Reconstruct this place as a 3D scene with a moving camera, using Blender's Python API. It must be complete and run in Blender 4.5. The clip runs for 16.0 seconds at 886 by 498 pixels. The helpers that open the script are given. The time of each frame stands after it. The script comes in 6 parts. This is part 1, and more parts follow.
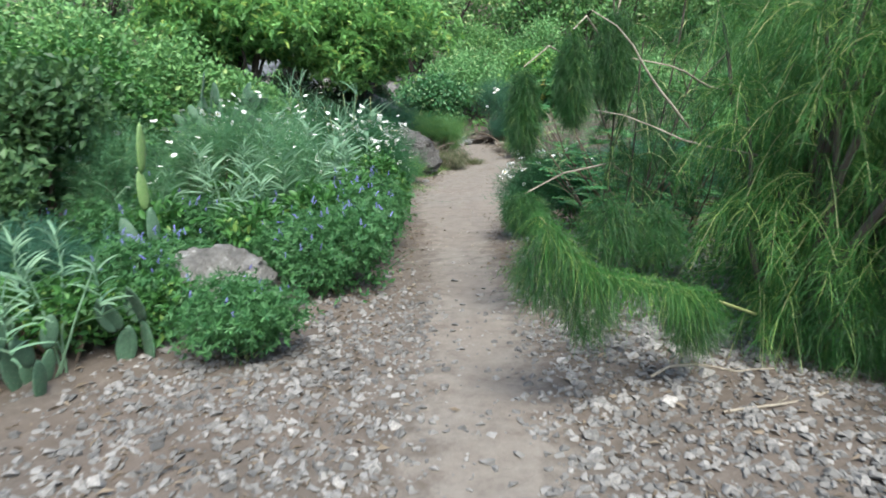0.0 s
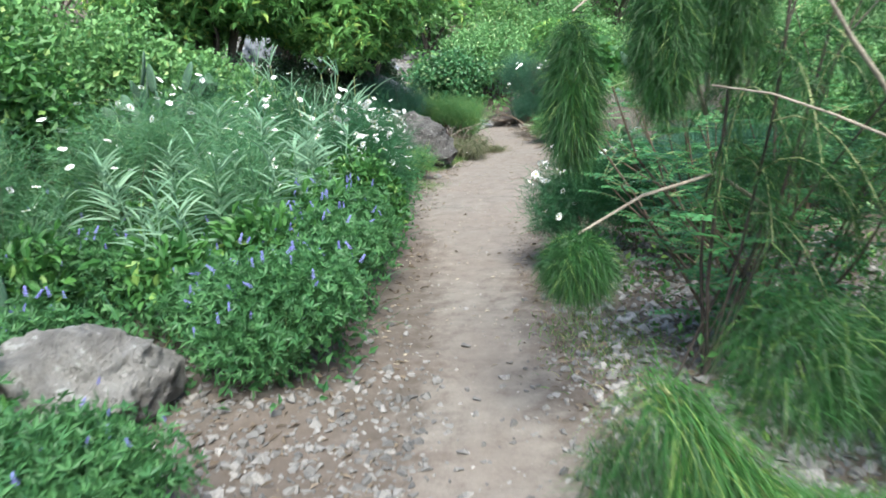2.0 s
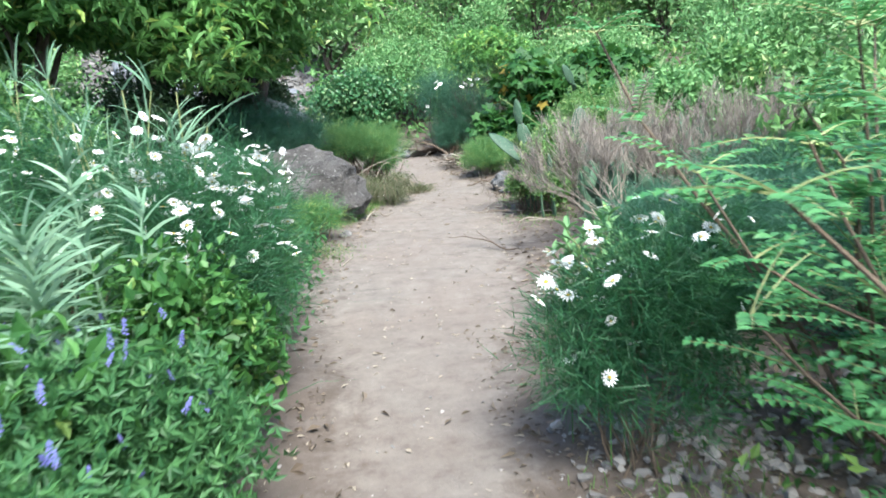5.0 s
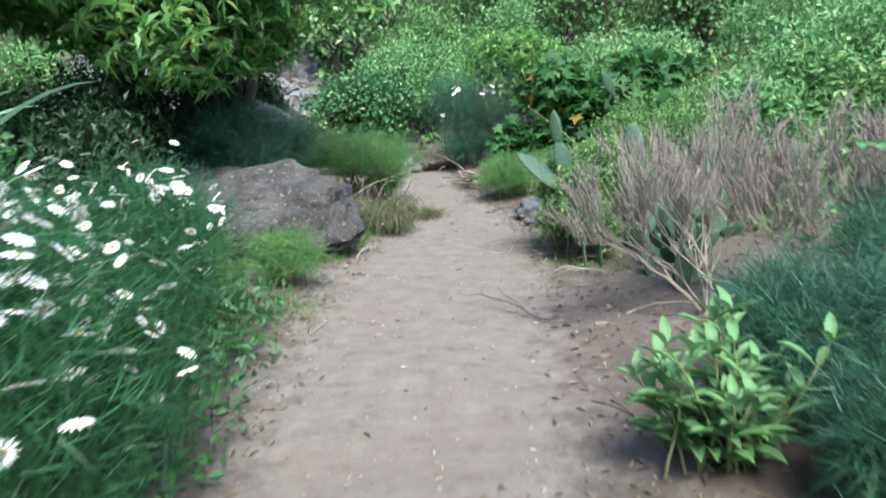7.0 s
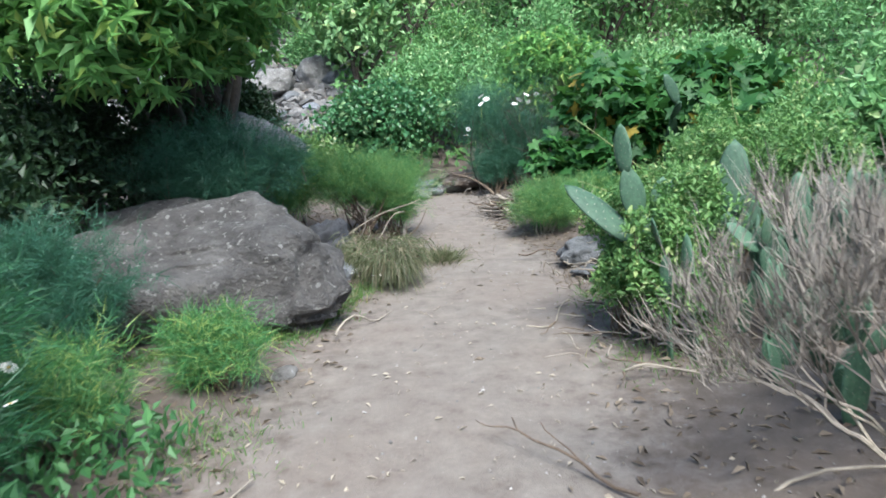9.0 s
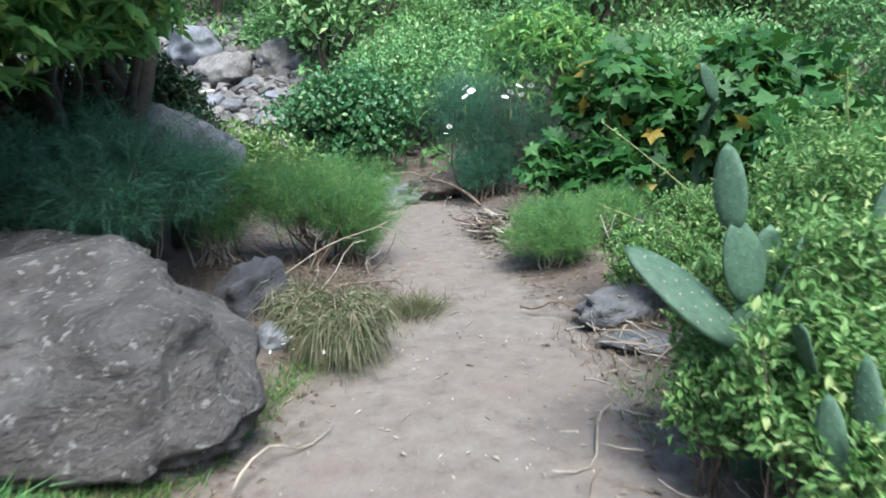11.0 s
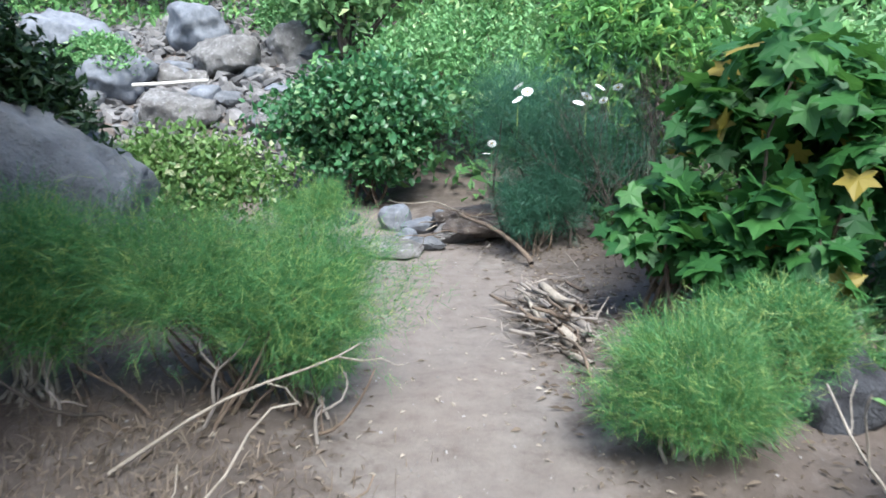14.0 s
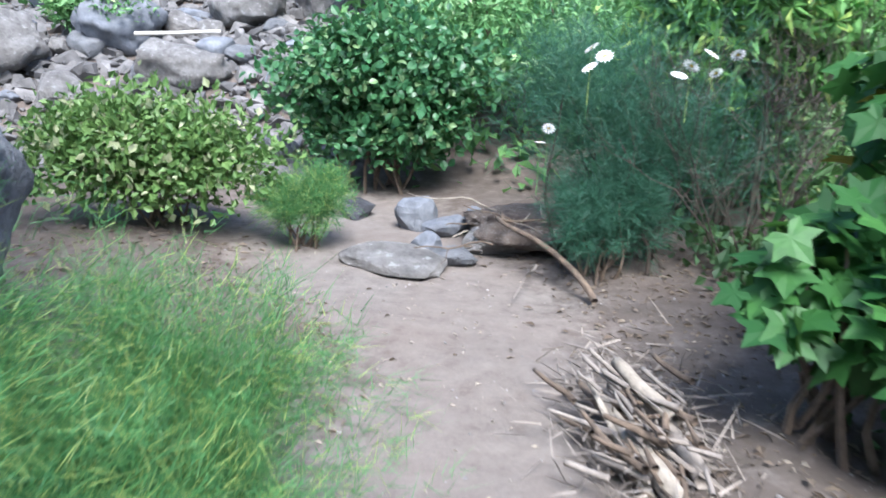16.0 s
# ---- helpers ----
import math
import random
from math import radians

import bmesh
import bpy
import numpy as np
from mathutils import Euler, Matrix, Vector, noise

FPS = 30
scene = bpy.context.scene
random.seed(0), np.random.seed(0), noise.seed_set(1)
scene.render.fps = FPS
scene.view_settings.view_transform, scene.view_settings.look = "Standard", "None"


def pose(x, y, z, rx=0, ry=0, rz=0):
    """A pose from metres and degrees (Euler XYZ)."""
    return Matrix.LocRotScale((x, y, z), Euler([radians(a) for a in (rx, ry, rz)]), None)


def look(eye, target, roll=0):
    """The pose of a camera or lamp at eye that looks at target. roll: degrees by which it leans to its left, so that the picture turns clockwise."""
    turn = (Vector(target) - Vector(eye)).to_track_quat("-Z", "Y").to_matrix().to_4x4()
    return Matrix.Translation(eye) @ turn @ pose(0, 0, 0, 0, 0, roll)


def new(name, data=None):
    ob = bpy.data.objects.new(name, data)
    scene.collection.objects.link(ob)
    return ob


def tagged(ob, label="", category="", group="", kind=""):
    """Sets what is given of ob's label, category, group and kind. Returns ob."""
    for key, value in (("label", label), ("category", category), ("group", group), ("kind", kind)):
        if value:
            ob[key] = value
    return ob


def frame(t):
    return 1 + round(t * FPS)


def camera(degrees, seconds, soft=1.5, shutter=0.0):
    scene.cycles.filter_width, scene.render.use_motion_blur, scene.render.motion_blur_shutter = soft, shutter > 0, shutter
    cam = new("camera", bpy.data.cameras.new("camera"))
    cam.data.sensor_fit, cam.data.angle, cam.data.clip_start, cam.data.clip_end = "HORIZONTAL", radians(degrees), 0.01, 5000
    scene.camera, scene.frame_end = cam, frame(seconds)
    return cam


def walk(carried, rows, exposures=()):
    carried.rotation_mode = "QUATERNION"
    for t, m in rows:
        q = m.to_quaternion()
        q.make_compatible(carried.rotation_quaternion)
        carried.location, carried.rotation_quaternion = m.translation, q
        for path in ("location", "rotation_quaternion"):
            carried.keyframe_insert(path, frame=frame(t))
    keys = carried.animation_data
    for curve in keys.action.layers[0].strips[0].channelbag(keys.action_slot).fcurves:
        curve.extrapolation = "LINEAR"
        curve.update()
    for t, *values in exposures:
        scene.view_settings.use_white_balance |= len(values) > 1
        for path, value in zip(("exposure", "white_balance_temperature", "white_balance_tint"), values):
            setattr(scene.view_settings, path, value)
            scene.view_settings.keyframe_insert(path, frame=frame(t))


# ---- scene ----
cam = camera(63.8, 16.0, soft=1.7, shutter=0.5)
PATH = [
    (0, (0.002, 0.038, 1.496), (-0.005, 1.988, 1.05), -1.1),
    (0.5, (0.018, 0.533, 1.498), (0.037, 2.48, 1.038), -2.0),
    (1, (0.098, 1.004, 1.5), (-0.004, 2.942, 1.016), -0.6),
    (1.5, (0.117, 1.439, 1.47), (0.014, 3.377, 0.984), -1.2),
    (2, (0.119, 1.913, 1.445), (0.039, 3.848, 0.948), -3.0),
    (2.5, (0.109, 2.385, 1.423), (-0.004, 4.326, 0.953), -2.4),
    (3, (0.063, 2.829, 1.39), (0.09, 4.765, 0.889), -3.3),
    (3.5, (0.071, 3.308, 1.386), (0.122, 5.245, 0.889), -3.4),
    (4, (0.089, 3.746, 1.396), (0.064, 5.694, 0.947), -3.1),
    (4.5, (0.06, 4.179, 1.347), (0.16, 6.134, 0.935), -3.6),
    (4.7, (0.05, 4.341, 1.348), (0.211, 6.286, 0.91), -4.2),
    (6.8, (0.216, 6.036, 1.321), (0.357, 7.978, 0.864), -2.9),
    (7, (0.235, 6.208, 1.318), (0.363, 8.159, 0.895), -2.3),
    (7.5, (0.301, 6.72, 1.305), (0.532, 8.669, 0.923), -4.7),
    (8, (0.388, 7.175, 1.266), (0.511, 9.136, 0.894), -4.2),
    (8.2, (0.429, 7.348, 1.273), (0.465, 9.313, 0.899), -2.7),
    (10.3, (0.468, 8.974, 1.323), (0.591, 10.923, 0.892), -1.7),
    (10.5, (0.47, 9.158, 1.342), (0.65, 11.099, 0.895), -2.0),
    (11, (0.522, 9.653, 1.333), (0.628, 11.606, 0.914), -1.8),
    (11.5, (0.581, 10.121, 1.33), (0.714, 12.072, 0.911), -1.0),
    (12, (0.593, 10.611, 1.358), (0.795, 12.555, 0.935), -2.0),
    (12.5, (0.655, 11.104, 1.348), (0.771, 13.056, 0.93), -2.2),
    (13, (0.678, 11.56, 1.341), (0.804, 13.514, 0.935), -1.6),
    (13.5, (0.648, 11.991, 1.335), (0.79, 13.938, 0.9), -0.8),
    (14, (0.713, 12.428, 1.34), (0.715, 14.385, 0.923), 0.4),
    (14.5, (0.72, 12.808, 1.332), (0.753, 14.761, 0.901), 1.3),
    (15, (0.727, 13.227, 1.346), (0.758, 15.182, 0.925), 0.3),
    (15.5, (0.777, 13.638, 1.335), (0.747, 15.568, 0.812), 2.6),
    (16, (0.779, 14.063, 1.314), (0.667, 15.994, 0.807), 2.8),
]
walk(cam, [(t, look(eye, target, roll)) for t, eye, target, roll in PATH], [(0, 1.52, 6300, 3), (2.5, 1.82, 6250, 3), (3.6, 1.77, 6200, 4), (4.5, 2.07, 6150, 5), (7, 1.70, 5980, 5), (10.5, 1.68, 5950, 6), (12.5, 1.82, 5880, 7), (13.5, 1.72, 5850, 7), (14.5, 1.88, 5850, 7), (16, 1.94, 5700, 11)])

# ---- world, sun, light ----
world = bpy.data.worlds.new("sky_world")
scene.world = world
world.use_nodes = True
wn = world.node_tree.nodes
sky = wn.new("ShaderNodeTexSky")
sky.sky_type, sky.sun_disc = "NISHITA", False
sky.sun_elevation, sky.sun_rotation = radians(53), radians(167)
sky.dust_density, sky.ozone_density = 2.0, 1.0
wn["Background"].inputs["Strength"].default_value = 0.135
world.node_tree.links.new(sky.outputs[0], wn["Background"].inputs["Color"])
sun = new("sun", bpy.data.lights.new("sun", "SUN"))
sun.data.energy, sun.data.angle, sun.data.color = 3.0, radians(28), (1.0, 0.96, 0.89)
sun.matrix_world = look((1.6, -6.8, 9.4), (0, 0, 0))


# ---- materials ----
def nodes_of(name):
    m = bpy.data.materials.new(name)
    m.use_nodes = True
    nt = m.node_tree
    return m, nt, nt.nodes, nt.nodes["Principled BSDF"], nt.nodes["Material Output"]


def mixed(nt, fac, a, b, mode="MIX"):
    n = nt.nodes.new("ShaderNodeMix")
    n.data_type, n.blend_type = "RGBA", mode
    for sock, v in ((n.inputs["Factor"], fac), (n.inputs["A"], a), (n.inputs["B"], b)):
        if isinstance(v, bpy.types.NodeSocket):
            nt.links.new(v, sock)
        elif isinstance(v, (int, float)):
            sock.default_value = v
        else:
            sock.default_value = (*v, 1)
    return n.outputs["Result"]


def noise_of(nt, scale, detail=4, rough=0.6, coord="Object"):
    tc = nt.nodes.new("ShaderNodeTexCoord")
    n = nt.nodes.new("ShaderNodeTexNoise")
    n.inputs["Scale"].default_value, n.inputs["Detail"].default_value, n.inputs["Roughness"].default_value = scale, detail, rough
    nt.links.new(tc.outputs[coord], n.inputs["Vector"])
    return n.outputs["Fac"]


def ramp(nt, fac, lo, hi):
    n = nt.nodes.new("ShaderNodeMapRange")
    n.inputs["From Min"].default_value, n.inputs["From Max"].default_value = lo, hi
    nt.links.new(fac, n.inputs["Value"])
    return n.outputs["Result"]


def bumped(nt, bsdf, height, strength, dist=0.01):
    b = nt.nodes.new("ShaderNodeBump")
    b.inputs["Strength"].default_value, b.inputs["Distance"].default_value = strength, dist
    nt.links.new(height, b.inputs["Height"])
    nt.links.new(b.outputs["Normal"], bsdf.inputs["Normal"])


def leaf_material(name, dark, light, odd=None, share=0.05, rough=0.5, thin=0.36):
    """Leaf: hue varies leaf by leaf and in patches, light shines through."""
    m, nt, ns, bsdf, out = nodes_of(name)
    geo = ns.new("ShaderNodeNewGeometry")
    col = mixed(nt, geo.outputs["Random Per Island"], dark, light)
    col = mixed(nt, ramp(nt, noise_of(nt, 3.0, 3), 0.35, 0.65), mixed(nt, 0.45, col, dark), col)
    if odd:
        gt = ns.new("ShaderNodeMath")
        gt.operation = "LESS_THAN"
        gt.inputs[1].default_value = share
        wn2 = ns.new("ShaderNodeTexWhiteNoise")
        wn2.noise_dimensions = "1D"
        nt.links.new(geo.outputs["Random Per Island"], wn2.inputs["W"])
        nt.links.new(wn2.outputs["Value"], gt.inputs[0])
        col = mixed(nt, gt.outputs[0], col, odd)
    nt.links.new(col, bsdf.inputs["Base Color"])
    bsdf.inputs["Roughness"].default_value = rough
    bsdf.inputs["Specular IOR Level"].default_value = 0.35
    tr = ns.new("ShaderNodeBsdfTranslucent")
    nt.links.new(mixed(nt, 0.2, col, (0.14, 0.25, 0.03)), tr.inputs["Color"])
    mx = ns.new("ShaderNodeMixShader")
    mx.inputs[0].default_value = thin
    nt.links.new(bsdf.outputs[0], mx.inputs[1])
    nt.links.new(tr.outputs[0], mx.inputs[2])
    nt.links.new(mx.outputs[0], out.inputs["Surface"])
    return m


def rough_material(name, a, b, scale, rough=0.9, relief=0.5, spots=None, spot_at=0.66, spot_size=3.1, fine=None, coord="Object", by_object=0.0, deep=0.02):
    """Stone, bark, dry wood: two scales of mottling, relief, lichen or chips as spots."""
    m, nt, ns, bsdf, out = nodes_of(name)
    n1, n2 = noise_of(nt, scale, 6, 0.65, coord), noise_of(nt, fine or scale * 7, 5, 0.7, coord)
    col = mixed(nt, ramp(nt, n1, 0.35, 0.65), a, b)
    col = mixed(nt, 0.5, col, mixed(nt, n2, (0.25, 0.25, 0.25), (0.75, 0.75, 0.75)), "OVERLAY")
    if spots:
        n3 = noise_of(nt, scale * spot_size, 4, 0.6, coord)
        col = mixed(nt, ramp(nt, n3, spot_at, spot_at + 0.04), col, spots)
    if by_object:
        oi = ns.new("ShaderNodeObjectInfo")
        col = mixed(nt, by_object, col, mixed(nt, oi.outputs["Random"], (0.15, 0.15, 0.15), (0.85, 0.83, 0.8)), "OVERLAY")
        geo = ns.new("ShaderNodeNewGeometry")
        col = mixed(nt, by_object, col, mixed(nt, geo.outputs["Random Per Island"], (0.12, 0.12, 0.12), (0.88, 0.86, 0.83)), "OVERLAY")
    nt.links.new(col, bsdf.inputs["Base Color"])
    bsdf.inputs["Roughness"].default_value = rough
    add = ns.new("ShaderNodeMath")
    nt.links.new(n1, add.inputs[0])
    nt.links.new(n2, add.inputs[1])
    bumped(nt, bsdf, add.outputs[0], relief, deep)
    return m


def plain_material(name, a, b, rough=0.7, scale=30, thin=0.0):
    m, nt, ns, bsdf, out = nodes_of(name)
    nt.links.new(mixed(nt, noise_of(nt, scale), a, b), bsdf.inputs["Base Color"])
    bsdf.inputs["Roughness"].default_value = rough
    return m


def ground_material():
    """Trodden pale dust on the path, brown earth with litter beside it."""
    m, nt, ns, bsdf, out = nodes_of("dusty_ground")
    at = ns.new("ShaderNodeAttribute")
    at.attribute_name = "trodden"
    big, mid, fine = noise_of(nt, 0.9, 4), noise_of(nt, 7, 6, 0.7), noise_of(nt, 60, 6, 0.75)
    grit = noise_of(nt, 190, 3, 0.7)
    dust = mixed(nt, ramp(nt, mid, 0.3, 0.7), (0.123, 0.106, 0.093), (0.192, 0.171, 0.152))
    earth = mixed(nt, ramp(nt, mid, 0.3, 0.7), (0.066, 0.055, 0.045), (0.117, 0.099, 0.087))
    edge = ns.new("ShaderNodeMath")
    edge.operation = "MULTIPLY_ADD"
    edge.inputs[1].default_value, edge.inputs[2].default_value = 2.0, -1.0
    nt.links.new(mid, edge.inputs[0])
    s = ns.new("ShaderNodeMath")
    nt.links.new(at.outputs["Fac"], s.inputs[0])
    nt.links.new(edge.outputs[0], s.inputs[1])
    col = mixed(nt, ramp(nt, s.outputs[0], 0.1, 0.85), earth, dust)
    col = mixed(nt, ramp(nt, big, 0.35, 0.7), col, mixed(nt, 0.3, col, (0.149, 0.108, 0.086)))
    col = mixed(nt, 0.6, col, mixed(nt, fine, (0.3, 0.3, 0.3), (0.7, 0.7, 0.7)), "OVERLAY")
    col = mixed(nt, ramp(nt, grit, 0.68, 0.74), col, (0.286, 0.263, 0.234))
    col = mixed(nt, ramp(nt, grit, 0.31, 0.25), col, (0.074, 0.057, 0.045))
    nt.links.new(col, bsdf.inputs["Base Color"])
    bsdf.inputs["Roughness"].default_value = 0.95
    bsdf.inputs["Specular IOR Level"].default_value = 0.15
    add = ns.new("ShaderNodeMath")
    nt.links.new(mid, add.inputs[0])
    nt.links.new(fine, add.inputs[1])
    bumped(nt, bsdf, add.outputs[0], 0.6, 0.016)
    return m


M_GROUND = ground_material()
# Dark green of the second shrub; also paints the first shrub's shaded low parts.
M_BALO = leaf_material("weeping_shrub_green_and_shade", (0.008, 0.036, 0.009), (0.036, 0.125, 0.027), (0.143, 0.225, 0.059), 0.06, thin=0.3)
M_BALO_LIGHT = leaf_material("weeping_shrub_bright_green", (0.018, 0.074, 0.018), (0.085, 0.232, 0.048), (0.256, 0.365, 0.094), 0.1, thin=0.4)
# Near-black leaf green: the shade under the trees is put into this colour.
M_THICKET = leaf_material("painted_shade_leaf_green", (0.009, 0.024, 0.01), (0.031, 0.064, 0.025), thin=0.2)
M_DILL = leaf_material("feathery_green", (0.033, 0.124, 0.041), (0.134, 0.311, 0.1), (0.267, 0.354, 0.102), 0.2)
M_DILL_BLUE = leaf_material("feathery_blue_green", (0.02, 0.072, 0.047), (0.068, 0.176, 0.106))
M_PALE_FEATHER = leaf_material("feathery_pale_green", (0.04, 0.12, 0.053), (0.117, 0.258, 0.117), (0.223, 0.335, 0.16), 0.06)
M_DAISY_LEAF = leaf_material("daisy_leaf_green", (0.011, 0.057, 0.024), (0.048, 0.152, 0.061))
M_LAV_LEAF = leaf_material("lavender_leaf_green", (0.027, 0.093, 0.032), (0.093, 0.222, 0.074))
M_SHRUB = leaf_material("shrub_leaf_green", (0.055, 0.153, 0.047), (0.208, 0.385, 0.13), (0.335, 0.441, 0.168), 0.04)
M_NEAR_LIME = leaf_material("near_lime_leaf_green", (0.055, 0.141, 0.036), (0.186, 0.319, 0.103), (0.291, 0.372, 0.145), 0.08)
M_SHRUB_LIME = leaf_material("lime_leaf_green", (0.069, 0.185, 0.058), (0.233, 0.418, 0.168), (0.364, 0.488, 0.235), 0.05)
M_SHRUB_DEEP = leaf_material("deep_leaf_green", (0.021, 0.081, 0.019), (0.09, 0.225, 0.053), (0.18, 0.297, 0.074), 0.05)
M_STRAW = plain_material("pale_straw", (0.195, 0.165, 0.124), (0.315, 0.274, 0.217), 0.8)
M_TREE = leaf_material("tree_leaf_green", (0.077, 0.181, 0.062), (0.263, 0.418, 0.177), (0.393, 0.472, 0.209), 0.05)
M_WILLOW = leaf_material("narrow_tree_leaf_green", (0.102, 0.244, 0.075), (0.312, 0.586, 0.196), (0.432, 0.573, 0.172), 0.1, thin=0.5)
# Dark foliage; on undergrowth and inner crowns the colour also carries shade.
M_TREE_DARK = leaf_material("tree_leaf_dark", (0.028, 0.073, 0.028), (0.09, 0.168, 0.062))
M_IVY = leaf_material("glossy_round_leaf", (0.026, 0.095, 0.037), (0.097, 0.236, 0.095), (0.185, 0.292, 0.13), 0.1, rough=0.35)
M_LOBED = leaf_material("lobed_leaf_green", (0.015, 0.068, 0.015), (0.056, 0.161, 0.034), (0.225, 0.175, 0.028), 0.04, rough=0.55)
M_STRAP = leaf_material("strap_leaf_grey_green", (0.122, 0.235, 0.141), (0.275, 0.406, 0.266))
M_PINNATE = leaf_material("pinnate_leaf_green", (0.039, 0.154, 0.051), (0.131, 0.34, 0.119))
M_LANCE = leaf_material("lance_leaf_green", (0.087, 0.203, 0.073), (0.196, 0.35, 0.153))
M_GRASS = leaf_material("grass_green", (0.049, 0.116, 0.027), (0.146, 0.242, 0.072), (0.284, 0.269, 0.134), 0.15)
M_DRYGRASS = leaf_material("drying_grass", (0.056, 0.073, 0.034), (0.151, 0.157, 0.084), (0.213, 0.185, 0.123), 0.2)
M_LOW = leaf_material("pale_flecked_leaf", (0.066, 0.141, 0.034), (0.172, 0.272, 0.084), (0.315, 0.343, 0.194), 0.12)
M_DRYLEAF = leaf_material("dead_leaf_brown", (0.084, 0.062, 0.045), (0.196, 0.157, 0.118), thin=0.1, rough=0.8)
M_BARK = rough_material("dark_bark", (0.031, 0.024, 0.019), (0.075, 0.058, 0.044), 9)
M_STEM = rough_material("brown_stem", (0.068, 0.048, 0.034), (0.15, 0.109, 0.075), 14)
M_PALE_STEM = rough_material("pale_dry_stem", (0.177, 0.15, 0.116), (0.313, 0.272, 0.218), 14)
M_GREENSTEM = rough_material("yellow_green_stem", (0.15, 0.184, 0.061), (0.258, 0.272, 0.122), 14, rough=0.6, relief=0.2)
M_TWIG = rough_material("dry_brush_brown", (0.116, 0.099, 0.085), (0.232, 0.205, 0.178), 5, by_object=0.3)
M_TWIG_PALE = rough_material("dry_branch_grey_brown", (0.15, 0.126, 0.105), (0.272, 0.238, 0.204), 8, by_object=0.2)
M_BOULDER = rough_material("lichened_basalt", (0.048, 0.043, 0.04), (0.146, 0.135, 0.128), 4.2, relief=1.0, spots=(0.245, 0.235, 0.221), spot_at=0.6, spot_size=5.5, fine=34, deep=0.09)
M_ROCK = rough_material("grey_rock", (0.078, 0.082, 0.088), (0.184, 0.187, 0.194), 3.5, relief=1.0, deep=0.05)
M_BLUEROCK = rough_material("blue_grey_rock", (0.082, 0.088, 0.102), (0.177, 0.187, 0.204), 4, relief=0.6)
M_DARKROCK = rough_material("dark_basalt", (0.02, 0.02, 0.024), (0.061, 0.063, 0.071), 5, relief=0.8, deep=0.05)
M_PALEROCK = rough_material("pale_weathered_rock", (0.145, 0.134, 0.125), (0.331, 0.315, 0.297), 6, relief=1.0, spots=(0.425, 0.416, 0.4), spot_at=0.62, spot_size=2.0, deep=0.08)
M_MOUND = rough_material("brown_debris_earth", (0.085, 0.062, 0.05), (0.2, 0.16, 0.13), 9, relief=1.0, spots=(0.27, 0.235, 0.2), spot_at=0.6, deep=0.05)
M_GRAVEL = rough_material("mixed_gravel", (0.095, 0.091, 0.089), (0.214, 0.205, 0.2), 4, relief=0.3, by_object=0.5)
M_PAD = rough_material("cactus_pad_skin", (0.023, 0.058, 0.033), (0.051, 0.105, 0.06), 9, rough=0.68, relief=0.15, by_object=0.3)
M_PAD_LIME = rough_material("young_cactus_pad_skin", (0.075, 0.143, 0.041), (0.129, 0.204, 0.068), 9, rough=0.55, relief=0.15)
M_AREOLE = plain_material("cactus_spine_cushion", (0.135, 0.139, 0.104), (0.198, 0.198, 0.153))
M_PETAL = plain_material("white_petal", (0.80, 0.80, 0.78), (0.88, 0.88, 0.86), 0.6)
M_EYE = plain_material("yellow_flower_eye", (0.413, 0.27, 0.022), (0.525, 0.375, 0.045))
M_LAVENDER = plain_material("violet_blue_floret", (0.098, 0.098, 0.315), (0.203, 0.203, 0.48))
M_SAWN = plain_material("bleached_wood", (0.375, 0.345, 0.3), (0.51, 0.48, 0.435))


# ---- helpers for meshes ----
def rng_of(seed):
    return np.random.default_rng(seed)


def unit(v):
    return v / np.maximum(np.linalg.norm(v, axis=-1, keepdims=True), 1e-9)


def mesh_of(name, verts, tris, *mats, index=None, smooth=False):
    verts, tris = np.asarray(verts, np.float32).reshape(-1, 3), np.asarray(tris, np.int32)
    me = bpy.data.meshes.new(name)
    k = tris.shape[1]
    me.vertices.add(len(verts))
    me.vertices.foreach_set("co", verts.ravel())
    me.loops.add(tris.size)
    me.loops.foreach_set("vertex_index", tris.ravel())
    me.polygons.add(len(tris))
    me.polygons.foreach_set("loop_start", np.arange(len(tris), dtype=np.int32) * k)
    me.polygons.foreach_set("loop_total", np.full(len(tris), k, np.int32))
    for mt in mats:
        me.materials.append(mt)
    if index is not None:
        me.polygons.foreach_set("material_index", np.asarray(index, np.int32))
    me.polygons.foreach_set("use_smooth", np.full(len(tris), smooth))
    me.update(calc_edges=True)
    me.validate()
    return me


def join(pieces):
    """Several (verts, tris) as one."""
    vs, fs, n = [], [], 0
    for v, f in pieces:
        v, f = np.asarray(v, float).reshape(-1, 3), np.asarray(f, int)
        vs.append(v)
        fs.append(f + n)
        n += len(v)
    return np.concatenate(vs), np.concatenate(fs)


def part(name, me, parent, label="", m=None):
    ob = new(name, me)
    ob.parent = parent
    if m is not None:
        ob.matrix_local = m
    if label:
        ob["label"] = label
    return ob


def thing(name, label, category, x, y, z=None, group="", kind="", turn=0.0):
    ob = new(name)
    ob.location = (x, y, ground_z(x, y) if z is None else z)
    ob.rotation_euler[2] = turn
    ob.empty_display_size = 0.1
    return tagged(ob, label, category, group, kind)


LEAF = (np.array([(0, 0, 0), (-0.5, 0.42, 0.12), (0, 1, -0.08), (0.5, 0.42, 0.12)]), np.array([(0, 2, 1), (0, 3, 2)]))
